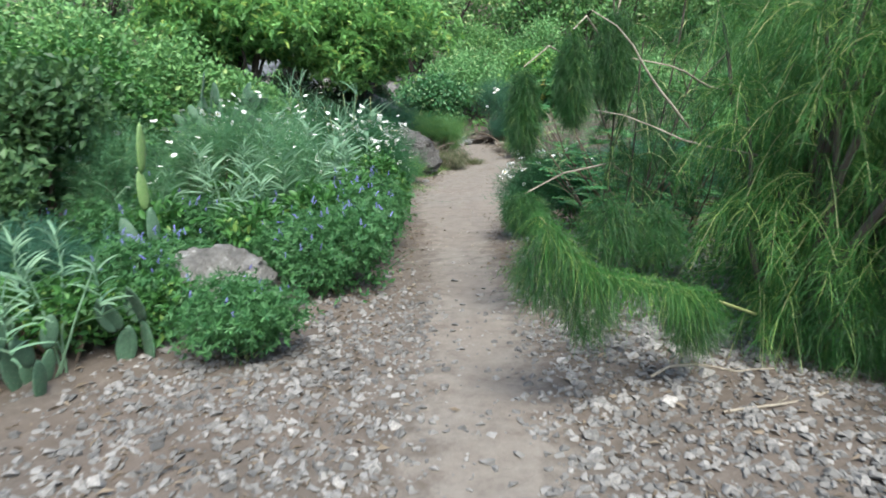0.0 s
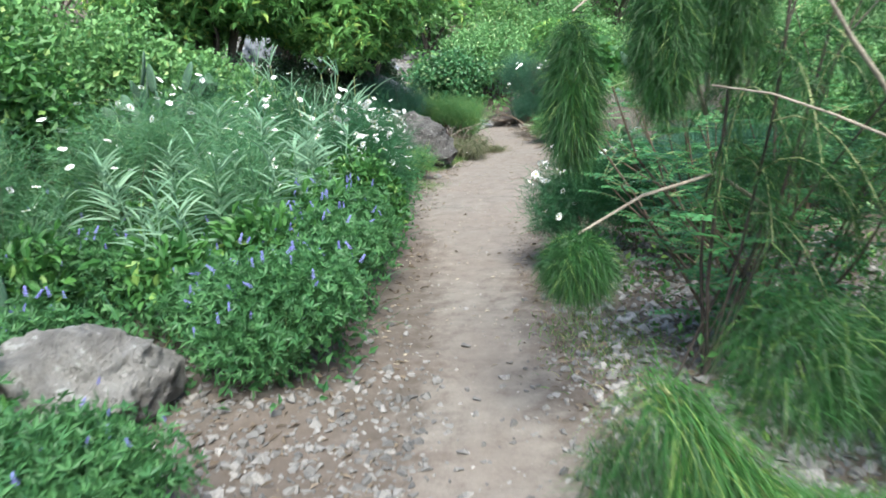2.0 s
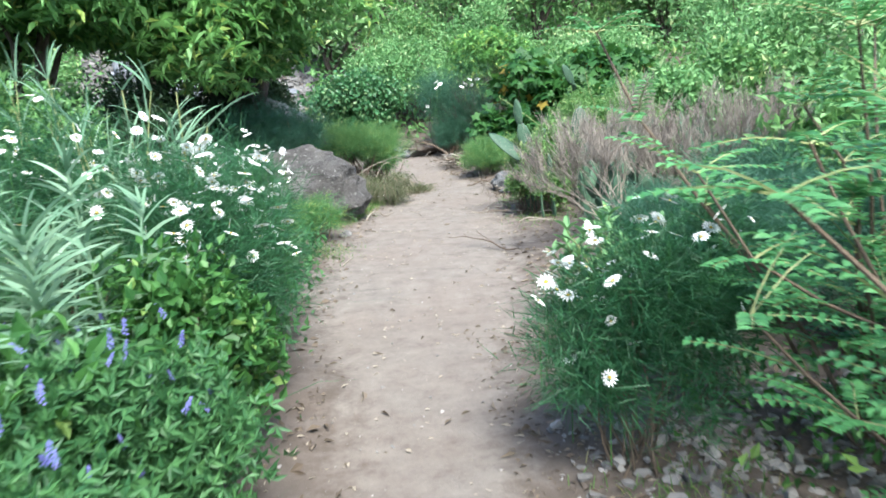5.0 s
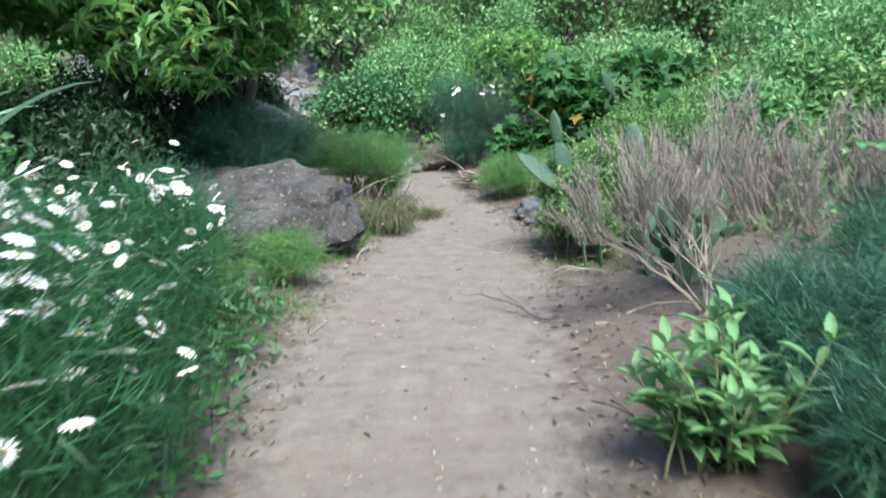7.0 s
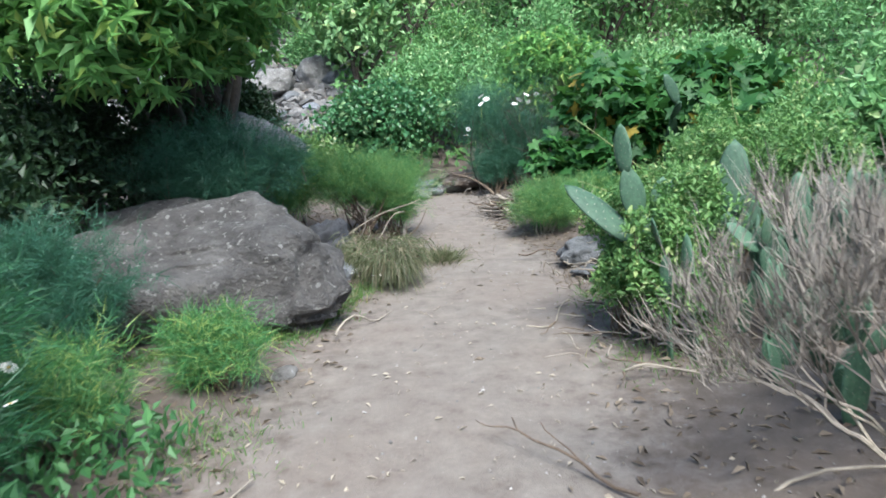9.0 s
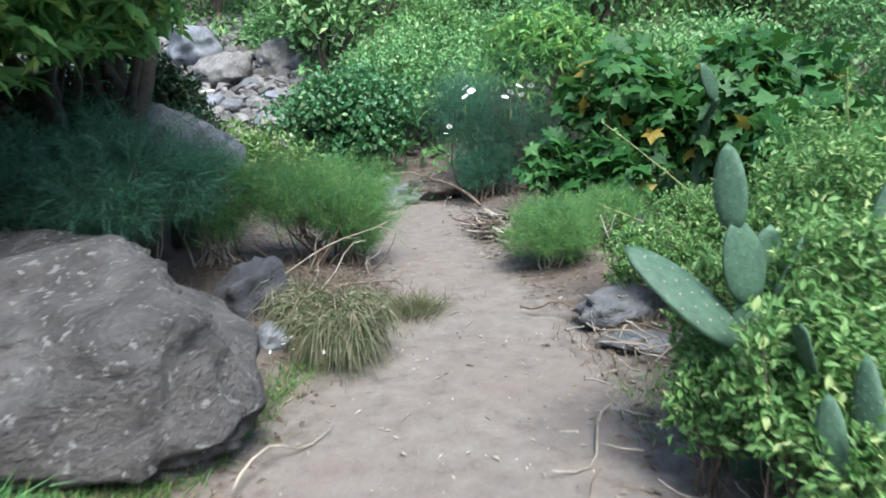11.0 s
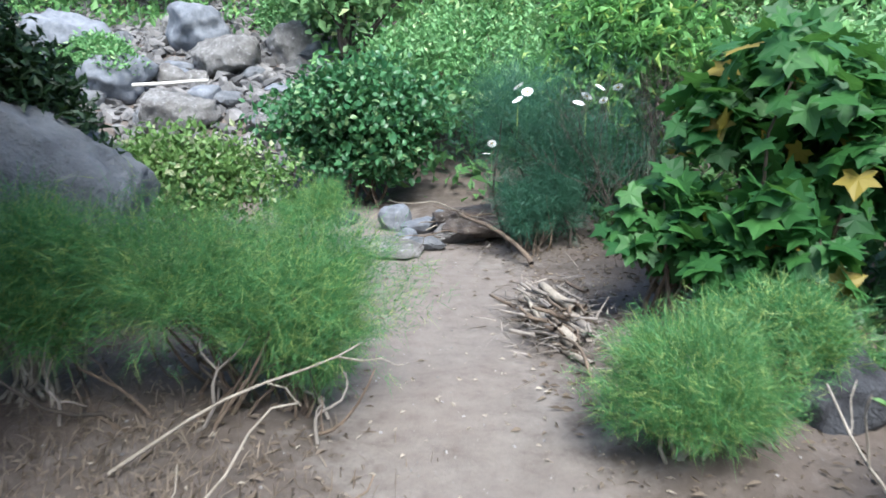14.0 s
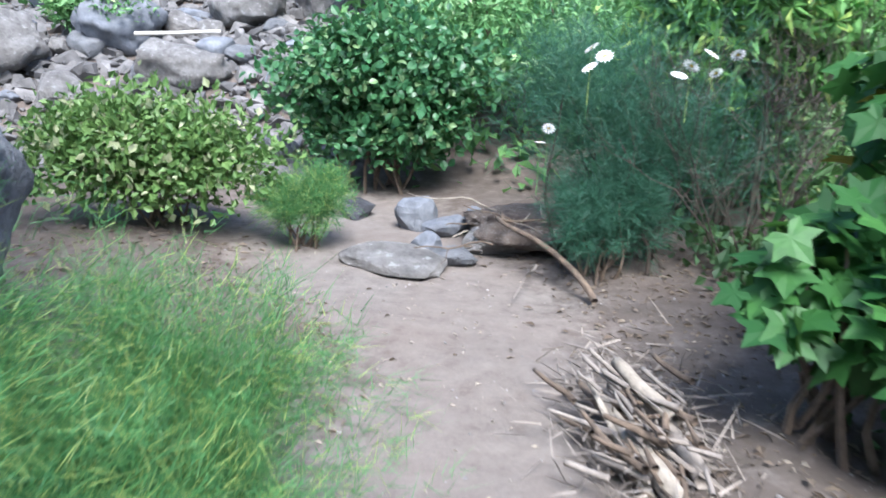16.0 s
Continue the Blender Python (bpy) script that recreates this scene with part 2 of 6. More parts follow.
LEAF_FINE = (np.array([(0, 0, 0), (-0.36, 0.22, 0.06), (-0.5, 0.5, 0.09), (-0.3, 0.78, 0.03), (0, 1, -0.12), (0.3, 0.78, 0.03), (0.5, 0.5, 0.09),
                       (0.36, 0.22, 0.06), (0, 0.5, 0)]), np.array([(0, 8, 1), (1, 8, 2), (2, 8, 3), (3, 8, 4), (4, 8, 5), (5, 8, 6), (6, 8, 7), (7, 8, 0)]))


def lobed_template():
    pts, k = [(0, 0.3, 0)], 0
    for a, r in ((-90, 0.12), (-58, 0.40), (-34, 0.58), (-12, 0.38), (4, 0.50), (20, 0.72), (40, 0.42), (66, 0.50), (90, 0.80), (114, 0.50), (140, 0.42), (160, 0.72),
                 (176, 0.50), (192, 0.38), (214, 0.58), (238, 0.40)):
        pts.append((math.cos(radians(a)) * r, 0.3 + math.sin(radians(a)) * r, -0.09 * r * r + 0.02 * (k % 2)))
        k += 1
    n = len(pts) - 1
    return np.array(pts), np.array([(0, 1 + i, 1 + (i + 1) % n) for i in range(n)])


TRIPLE = (np.concatenate([np.array([(0, 0, 0), (-0.15 * c - 0.42 * s * 0 - 0.4 * s, 0.4 * c - 0.15 * s, 0.05), (-s, c, -0.06), (0.15 * c - 0.4 * s, 0.4 * c + 0.15 * s, 0.05)])
                          for s, c in ((math.sin(a), math.cos(a)) for a in (-0.95, 0.0, 0.95))]),
          np.array([(0, 2, 1), (0, 3, 2), (4, 6, 5), (4, 7, 6), (8, 10, 9), (8, 11, 10)]))


def rosette_template():
    """A tuft of narrow leaves that spread and droop from one twig end."""
    V, F = [], []
    for k in range(9):
        a = k * 2.399
        c, s, b = math.cos(a), math.sin(a), len(V)
        reach, w = 0.75 + 0.25 * math.sin(k * 1.7), 0.055
        V += [(0, 0, 0), (c * 0.5 * reach - s * w, s * 0.5 * reach + c * w, 0.14), (c * reach, s * reach, -0.12 - 0.1 * (k % 3)), (c * 0.5 * reach + s * w, s * 0.5 * reach - c * w, 0.14)]
        F += [(b, b + 2, b + 1), (b, b + 3, b + 2)]
    return np.array(V), np.array(F)


LOBED = lobed_template()
ROSETTE = rosette_template()


def scatter(template, P, D, size, width, rng, up=None):
    """Copies of a flat template with its y axis along D, length size and the given width."""
    tv, tf = template
    D = unit(D)
    ref = rng.normal(size=D.shape) * 0.6 + (np.array((0, 0, 1.0)) if up is None else up)
    X = unit(np.cross(D, ref))
    Z = np.cross(X, D)
    s = np.asarray(size).reshape(-1, 1, 1) * np.ones((len(P), 1, 1))
    w = np.asarray(width).reshape(-1, 1, 1) * np.ones((len(P), 1, 1))
    V = P[:, None] + X[:, None] * tv[None, :, :1] * w + D[:, None] * tv[None, :, 1:2] * s + Z[:, None] * tv[None, :, 2:] * s
    F = tf[None] + (np.arange(len(P)) * len(tv))[:, None, None]
    return V.reshape(-1, 3), F.reshape(-1, 3)


def strands(P, D, length, width, droop, rng, seg=3):
    """Thin tapering ribbons that start along D and bend down."""
    n = len(P)
    D = unit(D)
    L = (np.asarray(length) * np.ones(n))[:, None]
    S = unit(np.cross(D, rng.normal(size=(n, 3))))
    vs = []
    for k in range(seg):
        s = k / seg
        c = P + D * L * s + np.array((0, 0, -1.0)) * (droop * L * s * s)
        w = S * (width * (1 - 0.55 * s) / 2)
        vs += [c - w, c + w]
    vs.append(P + D * L + np.array((0, 0, -1.0)) * (droop * L))
    V = np.stack(vs, 1)
    tf = []
    for k in range(seg - 1):
        a = 2 * k
        tf += [(a, a + 1, a + 3), (a, a + 3, a + 2)]
    tf.append((2 * seg - 2, 2 * seg - 1, 2 * seg))
    F = np.array(tf)[None] + (np.arange(n) * (2 * seg + 1))[:, None, None]
    return V.reshape(-1, 3), F.reshape(-1, 3)


def tube(points, r0, r1, sides=5):
    """A tapered limb along a line of points."""
    p = np.asarray(points, float)
    n = len(p)
    t = unit(np.gradient(p, axis=0))
    ref = np.array((0.31, 0.87, 0.2)) if abs(t[0][2]) > 0.7 else np.array((0, 0, 1.0))
    a = unit(np.cross(t, ref))
    b = np.cross(t, a)
    r = np.linspace(r0, r1, n)[:, None, None]
    ang = np.linspace(0, 2 * np.pi, sides, endpoint=False)
    V = p[:, None] + r * (a[:, None] * np.cos(ang)[None, :, None] + b[:, None] * np.sin(ang)[None, :, None])
    F = []
    for i in range(n - 1):
        for j in range(sides):
            q, k = i * sides + j, i * sides + (j + 1) % sides
            F += [(q, k, k + sides), (q, k + sides, q + sides)]
    for j in range(1, sides - 1):
        F.append(((n - 1) * sides, (n - 1) * sides + j, (n - 1) * sides + j + 1))
    return V.reshape(-1, 3), np.array(F)


def bend(a, b, rng, sag=0.0, wob=0.06, n=6):
    """Points from a to b, wavering, with a sag or (minus) an arch."""
    a, b = np.asarray(a, float), np.asarray(b, float)
    s = np.linspace(0, 1, n)[:, None]
    d = np.linalg.norm(b - a)
    w = sum(rng.normal(size=3) * wob * d * np.sin(np.pi * s * k) / k for k in (1, 2, 3))
    return a + (b - a) * s + w + np.array((0, 0, -1.0)) * sag * d * 4 * s * (1 - s)


def lumps_of(rx, ry, z0, z1, count, rng, size=0.42):
    """Centres and radii of the swellings that make a crown."""
    u = unit(rng.normal(size=(count, 3))) * rng.uniform(0.25, 1, (count, 1)) ** 0.5
    k = 1 - size
    mid, half = (z0 + z1) / 2, (z1 - z0) / 2
    C = np.stack([u[:, 0] * rx * k, u[:, 1] * ry * k, mid + u[:, 2] * half * k], 1)
    R = np.stack([np.full(count, rx), np.full(count, ry), np.full(count, half)], 1) * rng.uniform(0.55, 1.3, (count, 1)) * size
    return C, R


def crown_points(n, lumps, rng, inner=0.55, floor=0.03):
    C, R = lumps
    i = rng.integers(len(C), size=n)
    N = unit(rng.normal(size=(n, 3)) + np.array((0, 0, 0.25)))
    P = C[i] + N * R[i] * rng.uniform(inner, 1.0, (n, 1)) ** 0.6
    stray = rng.random(n) < 0.1
    P[stray] += (N[stray] * np.array((1, 1, 0.6)) + np.array((0, 0, 0.5))) * R[i[stray]] * rng.uniform(0, 0.35, (stray.sum(), 1))
    keep = P[:, 2] > floor
    return P[keep], N[keep]


def put_stems(ob, lumps, rng, r0, r1, mat, foot=0.06, most=12):
    for c in lumps[0][:most]:
        a = np.array((*rng.normal(size=2) * foot, -0.05))
        part("stem", mesh_of("stem", *tube(bend(a, c, rng, 0.02, 0.05, 6), r0, r1, 5), mat), ob)


def stuff(ob):
    ob["kind"] = "stuff"
    return ob


def leafy(name, label, category, x, y, rx, ry, z0, z1, n, leaf, mat, seed, template=LEAF, count=14, stem=M_STEM, radius=0.012, size=0.42, fluff=0.7, group="",
          crown="foliage", flat=False, ground=None, inner=0.55, lift=0.35):
    """A bush: branching stems and a lumpy crown of single leaves."""
    rng = rng_of(seed)
    ob = thing(name, label, category, x, y, ground, group)
    lumps = lumps_of(rx, ry, z0, z1, count, rng, size)
    put_stems(ob, lumps, rng, radius, radius * 0.35, stem, rx * 0.12)
    P, N = crown_points(n, lumps, rng, inner)
    P = P + rng.normal(size=P.shape) * 0.035 * (rx + ry)
    P[:, 2] = np.maximum(P[:, 2], 0.03)
    D = N * 0.45 + rng.normal(size=P.shape) * fluff + np.array((0, 0, lift * 0.6))
    s = rng.uniform(0.7, 1.3, len(P))
    part(crown, mesh_of(crown, *scatter(template, P, D, leaf[0] * s, leaf[1] * s, rng, N * 0.7 + np.array((0, 0, 0.6))), mat), ob)
    return ob, lumps, rng


def feathery(name, label, category, x, y, rx, ry, z0, z1, n, length, width, droop, mat, seed, count=16, stem=M_STEM, radius=0.01, size=0.4, rise=0.6, group="",
             tufts=90, ground=None, sprigs=0.018):
    """A bush of thread-like leaves that stand in tufts on many twigs."""
    rng = rng_of(seed)
    ob = thing(name, label, category, x, y, ground, group)
    lumps = lumps_of(rx, ry, z0, z1, count, rng, size)
    put_stems(ob, lumps, rng, radius, radius * 0.35, stem, rx * 0.15, 16)
    T, TN = crown_points(int(tufts * 4), lumps, rng, 0.3, z0 * 0.6)
    n = int(n * 1.3)
    i = rng.integers(len(T), size=n)
    axis = unit(TN + np.array((0, 0, rise)) + rng.normal(size=T.shape) * 0.3)
    along = rng.uniform(-0.14, 0.16, (n, 1)) * (rx + z1) / 2
    curl = rng.normal(size=T.shape) * 0.35
    P = T[i] + axis[i] * along + curl[i] * along * np.abs(along) * 2 + rng.normal(size=(n, 3)) * sprigs
    D = axis[i] + rng.normal(size=(n, 3)) * 0.6
    keep = P[:, 2] > 0.04
    part("foliage", mesh_of("foliage", *strands(P[keep], D[keep], length * rng.uniform(0.6, 1.3, keep.sum()), width * 1.1, droop, rng, 1), mat), ob)
    return ob, lumps, rng


def rock_mesh(name, rx, ry, rz, seed, mat, sub=4, cuts=9, rough=0.16, fine=0.045, boxy=1.0):
    """A weathered block: a ball cut by planes, with coarse and fine relief."""
    rng = rng_of(seed)
    bm = bmesh.new()
    bmesh.ops.create_icosphere(bm, subdivisions=sub, radius=1)
    planes = [(unit(rng.normal(size=3) * np.array((1, 1, 0.8))), rng.uniform(0.62, 0.9) + (0.13 if boxy < 1 else 0)) for _ in range(cuts)]
    off = Vector(rng.uniform(-50, 50, 3))
    for v in bm.verts:
        p = np.array(v.co)
        if boxy < 1:
            p = np.sign(p) * np.abs(p) ** boxy
            p = p / max(1.0, np.linalg.norm(p) / 1.22)
        for nrm, d in planes:
            e = p @ nrm - d
            if e > 0:
                p = p - nrm * e * (0.88 if sub > 3 else 1.0)
        q = Vector(p)
        k = 1 + rough * noise.fractal(q * 1.6 + off, 0.9, 2.0, 4) + fine * noise.fractal(q * 9 + off, 0.8, 2.0, 3)
        v.co = (p[0] * rx * k, p[1] * ry * k, p[2] * rz * k)
    for f in bm.faces:
        f.smooth = sub > 3
    me = bpy.data.meshes.new(name)
    bm.to_mesh(me)
    bm.free()
    me.materials.append(mat)
    return me


def rock(name, label, x, y, rx, ry, rz, seed, mat, sink=0.35, turn=0.0, sub=4, cuts=9, z=None, group="", rough=0.16, boxy=1.0):
    ob = new(name, rock_mesh(name, rx, ry, rz, seed, mat, sub, cuts, rough, boxy=boxy))
    ob.location = (x, y, (ground_z(x, y) if z is None else z) + rz * (1 - 2 * sink))
    ob.rotation_euler[2] = turn
    return tagged(ob, label, "rock", group)


# ---- ground ----
PATH_Y = (-6, 0, 4, 6.7, 7.8, 8.6, 9.8, 11.5, 13, 13.6, 14.2, 16, 17, 18.4, 20.5)
PATH_X = (0.1, 0.1, 0.18, 0.14, 0.18, 0.24, 0.32, 0.6, 0.82, 0.82, 0.92, 0.72, 0.85, 0.2, -0.6)
PATH_W = (0.7, 0.65, 0.48, 0.40, 0.43, 0.66, 0.76, 0.85, 0.82, 0.7, 0.5, 0.52, 0.55, 1.05, 0.9)


def soft_step(v, a, b):
    t = np.clip((v - a) / (b - a), 0, 1)
    return t * t * (3 - 2 * t)


def ground_z(x, y):
    x, y = np.asarray(x, float), np.asarray(y, float)
    off = np.abs(x - np.interp(y, PATH_Y, PATH_X)) - np.interp(y, PATH_Y, PATH_W)
    bank = soft_step(off, -0.08, 0.55)
    rip = np.sin(x * 5.1 + np.sin(y * 3.3)) * np.sin(y * 4.7 + np.sin(x * 2.9))
    z = bank * 0.07 + rip * 0.012 + bank * 0.03 * np.sin(x * 2.3 + 1) * np.sin(y * 1.9)
    z = z + 0.012 * np.sin(x * 21 + 3 * np.sin(y * 5)) * np.sin(y * 17 + 2 * np.sin(x * 7)) * (0.4 + bank)
    left = soft_step(-x, 2.6, 9) * (-x - 2.6) * 0.22
    right = soft_step(x, 4.2, 11) * (x - 4.2) * 0.28
    back = soft_step(y, 20.6, 24) * np.clip(y - 20.6, 0, 90) * 0.32
    front = soft_step(-y, 6, 20) * np.clip(-y - 6, 0, 60) * 0.1
    hill = np.minimum(np.maximum.reduce([np.clip(left, 0, 40), np.clip(right, 0, 40), back, front]), 42)
    z = z + hill + soft_step(hill, 0.2, 2) * 0.12 * np.sin(x * 1.1 + 0.5 * y) * np.sin(y * 0.9 - x * 0.4)
    return z if z.ndim else float(z)


def build_ground():
    far = [0.1 * 1.2 ** k for k in range(1, 40)]
    grow = np.cumsum(far)
    grow = grow[grow < 600]
    xs = np.concatenate([-3.2 - grow[::-1], np.arange(-3.2, 3.9, 0.075), 3.9 + grow])
    ys = np.concatenate([-1.5 - grow[::-1], np.arange(-1.5, 21, 0.075), 21 + grow])
    X, Y = np.meshgrid(xs, ys)
    V = np.stack([X, Y, ground_z(X, Y)], -1).reshape(-1, 3)
    w, h = len(xs), len(ys)
    i = (np.arange(h - 1)[:, None] * w + np.arange(w - 1)[None]).ravel()
    F = np.stack([i, i + 1, i + w + 1, i + w], 1)
    me = mesh_of("ground", V, F, M_GROUND, smooth=True)
    off = np.abs(X - np.interp(Y, PATH_Y, PATH_X)) / np.interp(Y, PATH_Y, PATH_W)
    near, wide = np.interp(Y, (6, 8.5), (0.1, 0.5)), np.interp(Y, (6, 8.5), (1.05, 1.5))
    mask = 1 - soft_step((off - near) / (wide - near), 0, 1)
    mask = mask * soft_step(21.5 - Y, 0, 1)
    at = me.attributes.new("trodden", "FLOAT", "POINT")
    at.data.foreach_set("value", mask.astype(np.float32).ravel())
    return tagged(new("ground", me), "dusty pale footpath between brown earth banks with litter", "ground", kind="structure")


GROUND = build_ground()


# ---- flowers and cactus pads ----
def daisy_mesh():
    V, F, I = [], [], []
    n = 13
    for k in range(n):
        a, w = 2 * math.pi * k / n, 0.19
        c, s = math.cos(a), math.sin(a)
        b = len(V)
        V += [(0.15 * c, 0.15 * s, 0.02), (0.68 * math.cos(a - w), 0.68 * math.sin(a - w), 0.09), (c, s, 0.0), (0.68 * math.cos(a + w), 0.68 * math.sin(a + w), 0.09)]
        F += [(b, b + 1, b + 2), (b, b + 2, b + 3)]
        I += [0, 0]
    return mesh_of("flower_head", np.array(V), F, M_PETAL)


def eye_mesh():
    V = [(0, 0, 0.17)] + [(0.2 * math.cos(k * math.pi / 4), 0.2 * math.sin(k * math.pi / 4), 0.05) for k in range(8)]
    return mesh_of("flower_eye", np.array(V), [(0, 1 + k, 1 + (k + 1) % 8) for k in range(8)], M_EYE)


def spike_mesh():
    rng = rng_of(5)
    V, F = [], []
    for k in range(15):
        z, a = k / 15, k * 2.4
        r = 0.19 * (1 - 0.6 * z)
        c = np.array((r * math.cos(a), r * math.sin(a), z))
        b = len(V)
        for d in ((0.15, 0, 0.02), (-0.08, 0.13, 0), (-0.08, -0.13, 0), (0, 0, 0.17)):
            V.append(c + np.array(d) * rng.uniform(0.7, 1.1))
        F += [(b, b + 1, b + 3), (b + 1, b + 2, b + 3), (b + 2, b, b + 3), (b, b + 2, b + 1)]
    return mesh_of("flower_spike", np.array(V), F, M_LAVENDER)


def pad_mesh(name, skin, seed):
    """A flat obovate cactus pad, 1 long, with spine cushions."""
    rng = rng_of(seed)
    rows, ring = 10, 14
    V, F, I = [(0, 0, 0)], [], []

    def outline(s):
        return 0.30 * (math.sin(math.pi * min(1, s) ** 0.8) ** 0.62) * (0.78 + 0.3 * s) + 0.02 * (1 - s)
    for i in range(1, rows):
        s = i / rows
        w = outline(s)
        for j in range(ring):
            a = 2 * math.pi * j / ring
            V.append((w * math.cos(a), 0.048 * math.sin(a) * (1 - 0.4 * s) + 0.03 * math.sin(s * 3), s))
    V.append((0, 0.01, 1))
    for j in range(ring):
        F.append((0, 1 + (j + 1) % ring, 1 + j))
        F.append((len(V) - 1, len(V) - 1 - ring + j, len(V) - 1 - ring + (j + 1) % ring))
    for i in range(rows - 2):
        for j in range(ring):
            a, b = 1 + i * ring + j, 1 + i * ring + (j + 1) % ring
            F += [(a, b, b + ring), (a, b + ring, a + ring)]
    I += [0] * len(F)
    for side in (1, -1):
        for i in range(1, 8):
            for j in range(-2, 3):
                s = (i + 0.5 * (j % 2)) / 8.2
                x = j * 0.115
                w = outline(s)
                if abs(x) > w * 0.93:
                    continue
                y = side * 0.048 * math.sqrt(max(0, 1 - (x / w) ** 2)) * (1 - 0.4 * s) + 0.03 * math.sin(s * 3)
                b, r = len(V), 0.008
                V += [(x - r, y, s - r), (x + r, y, s - r), (x, y, s + r), (x + rng.normal() * 0.006, y + side * 0.02, s)]
                F += [(b, b + 1, b + 3), (b + 1, b + 2, b + 3), (b + 2, b, b + 3)]
                I += [1] * 3
    me = mesh_of(name, np.array(V), F, skin, M_AREOLE, index=I, smooth=True)
    return me


DAISY, EYE, SPIKE = daisy_mesh(), eye_mesh(), spike_mesh()
PADS = [pad_mesh("pad", M_PAD, s) for s in (1, 2, 3)]
PAD_YOUNG = pad_mesh("pad", M_PAD_LIME, 4)


def put_flowers(ob, me, name, P, size, rng, tilt=0.5, z=0.0, squash=1.0):
    for p in P:
        m = Matrix.Translation(Vector((p[0], p[1], p[2] + z))) @ Euler((rng.normal() * tilt, rng.normal() * tilt, rng.uniform(0, 6.28))).to_matrix().to_4x4()
        s = size * rng.uniform(0.75, 1.2)
        head = part(name, me, ob, m=m @ Matrix.Diagonal((s * squash, s * squash, s, 1)))
        if me is DAISY:
            part("flower_eye", EYE, head, "yellow flower eye")


def put_pad(ob, base, way, face, length, width=1.0, young=False, k=0):
    z = Vector(way).normalized()
    y = Vector(face)
    y = (y - z * y.dot(z)).normalized()
    x = y.cross(z)
    m = Matrix((x * length * width, y * length, z * length)).transposed().to_4x4()
    part("pad", PAD_YOUNG if young else PADS[k % 3], ob, m=Matrix.Translation(base) @ m)
    return Vector(base) + z * length * 0.95, x, y, z


def prickly_pear(x, y, label, stacks, seed, length=0.3, young=0.0, group="prickly pears", spread=0.25, levels=3, turn=None, kids=2, broad=0.85):
    """Pads growing out of pads."""
    rng = rng_of(seed)
    ob = thing("prickly_pear", label, "cactus", x, y, group=group)

    def grow(base, way, face, size, level):
        tip, px, py, pz = put_pad(ob, base, way, face, size, broad * rng.uniform(0.88, 1.12), rng.random() < young, int(rng.integers(3)))
        if level <= 1:
            return
        for c in range(int(rng.integers(1, kids + 1))):
            side = rng.uniform(-0.75, 0.75)
            at = Vector(base) + pz * size * (0.97 - 0.22 * abs(side)) + px * size * 0.27 * side
            d = pz * rng.uniform(0.7, 1.1) + px * side * 1.1 + Vector((rng.normal() * 0.2, rng.normal() * 0.2, 0.25))
            f = py + px * rng.normal() * 0.6
            grow(at, d, f, size * rng.uniform(0.72, 1.0), level - 1)
    for s in range(stacks):
        a = rng.uniform(0, 6.28)
        b = (math.cos(a) * spread * rng.uniform(0.1, 1), math.sin(a) * spread * rng.uniform(0.1, 1), -0.05)
        f = (math.cos(a * 3 + 1), math.sin(a * 3 + 1), 0) if turn is None else (math.cos(turn + rng.normal() * 0.5), math.sin(turn + rng.normal() * 0.5), 0)
        grow(b, (b[0] * 0.8 + rng.normal() * 0.12, b[1] * 0.8 + rng.normal() * 0.12, 1), f, length * rng.uniform(0.85, 1.15), levels)
    return ob


def daisy_bush(x, y, rx, ry, h, n, heads, seed, label, head=0.024, low=0.02, leaf=M_DAISY_LEAF):
    ob, lumps, rng = feathery("daisy_bush", label, "flowering bush", x, y, rx, ry, low, h, n, 0.10, 0.0035, 0.25, leaf, seed, group="marguerite daisy bushes",
                              tufts=int(60 + 260 * rx * ry * 3), rise=0.9, stem=M_STEM, radius=0.005)
    P, N = crown_points(heads * 4, lumps, rng, 0.95, h * 0.25)
    P = P[N[:, 2] > -0.15][:heads]
    P = P + np.stack([0 * P[:, 0], 0 * P[:, 0], rng.uniform(0.03, 0.2, len(P))], 1)
    stalks = strands(P - np.array((0, 0, 0.3)), np.tile((0, 0, 1.0), (len(P), 1)), 0.3, 0.004, 0.0, rng, 2)
    stuff(part("stalkwork", mesh_of("stalkwork", *stalks, M_SHRUB_DEEP), ob))
    put_flowers(ob, DAISY, "flower_head", P, head, rng, 0.5)
    return ob


def lavender_bush(x, y, rx, ry, h, n, spikes, seed, label):
    ob, lumps, rng = leafy("lavender_bush", label, "flowering bush", x, y, rx, ry, 0.02, h, n, (0.042, 0.042), M_LAV_LEAF, seed, TRIPLE, group="blue lavender bushes", count=18,
                           radius=0.005, fluff=0.6, stem=M_GREENSTEM, lift=0.7)
    P, N = crown_points(max(4, spikes * 8), lumps, rng, 0.95, h * 0.3)
    P = P[N[:, 2] > 0.0][:int(spikes * 2.4)] + np.array((0, 0, 0.08))
    if len(P):
        stalks = strands(P - np.array((0, 0, 0.16)), np.tile((0, 0, 1.0), (len(P), 1)) + rng.normal(size=P.shape) * 0.1, 0.17, 0.004, 0.0, rng, 2)
        stuff(part("stalkwork", mesh_of("stalkwork", *stalks, M_SHRUB_DEEP), ob))
        put_flowers(ob, SPIKE, "flower_spike", P, 0.042, rng, 0.4, squash=0.7)
    return ob


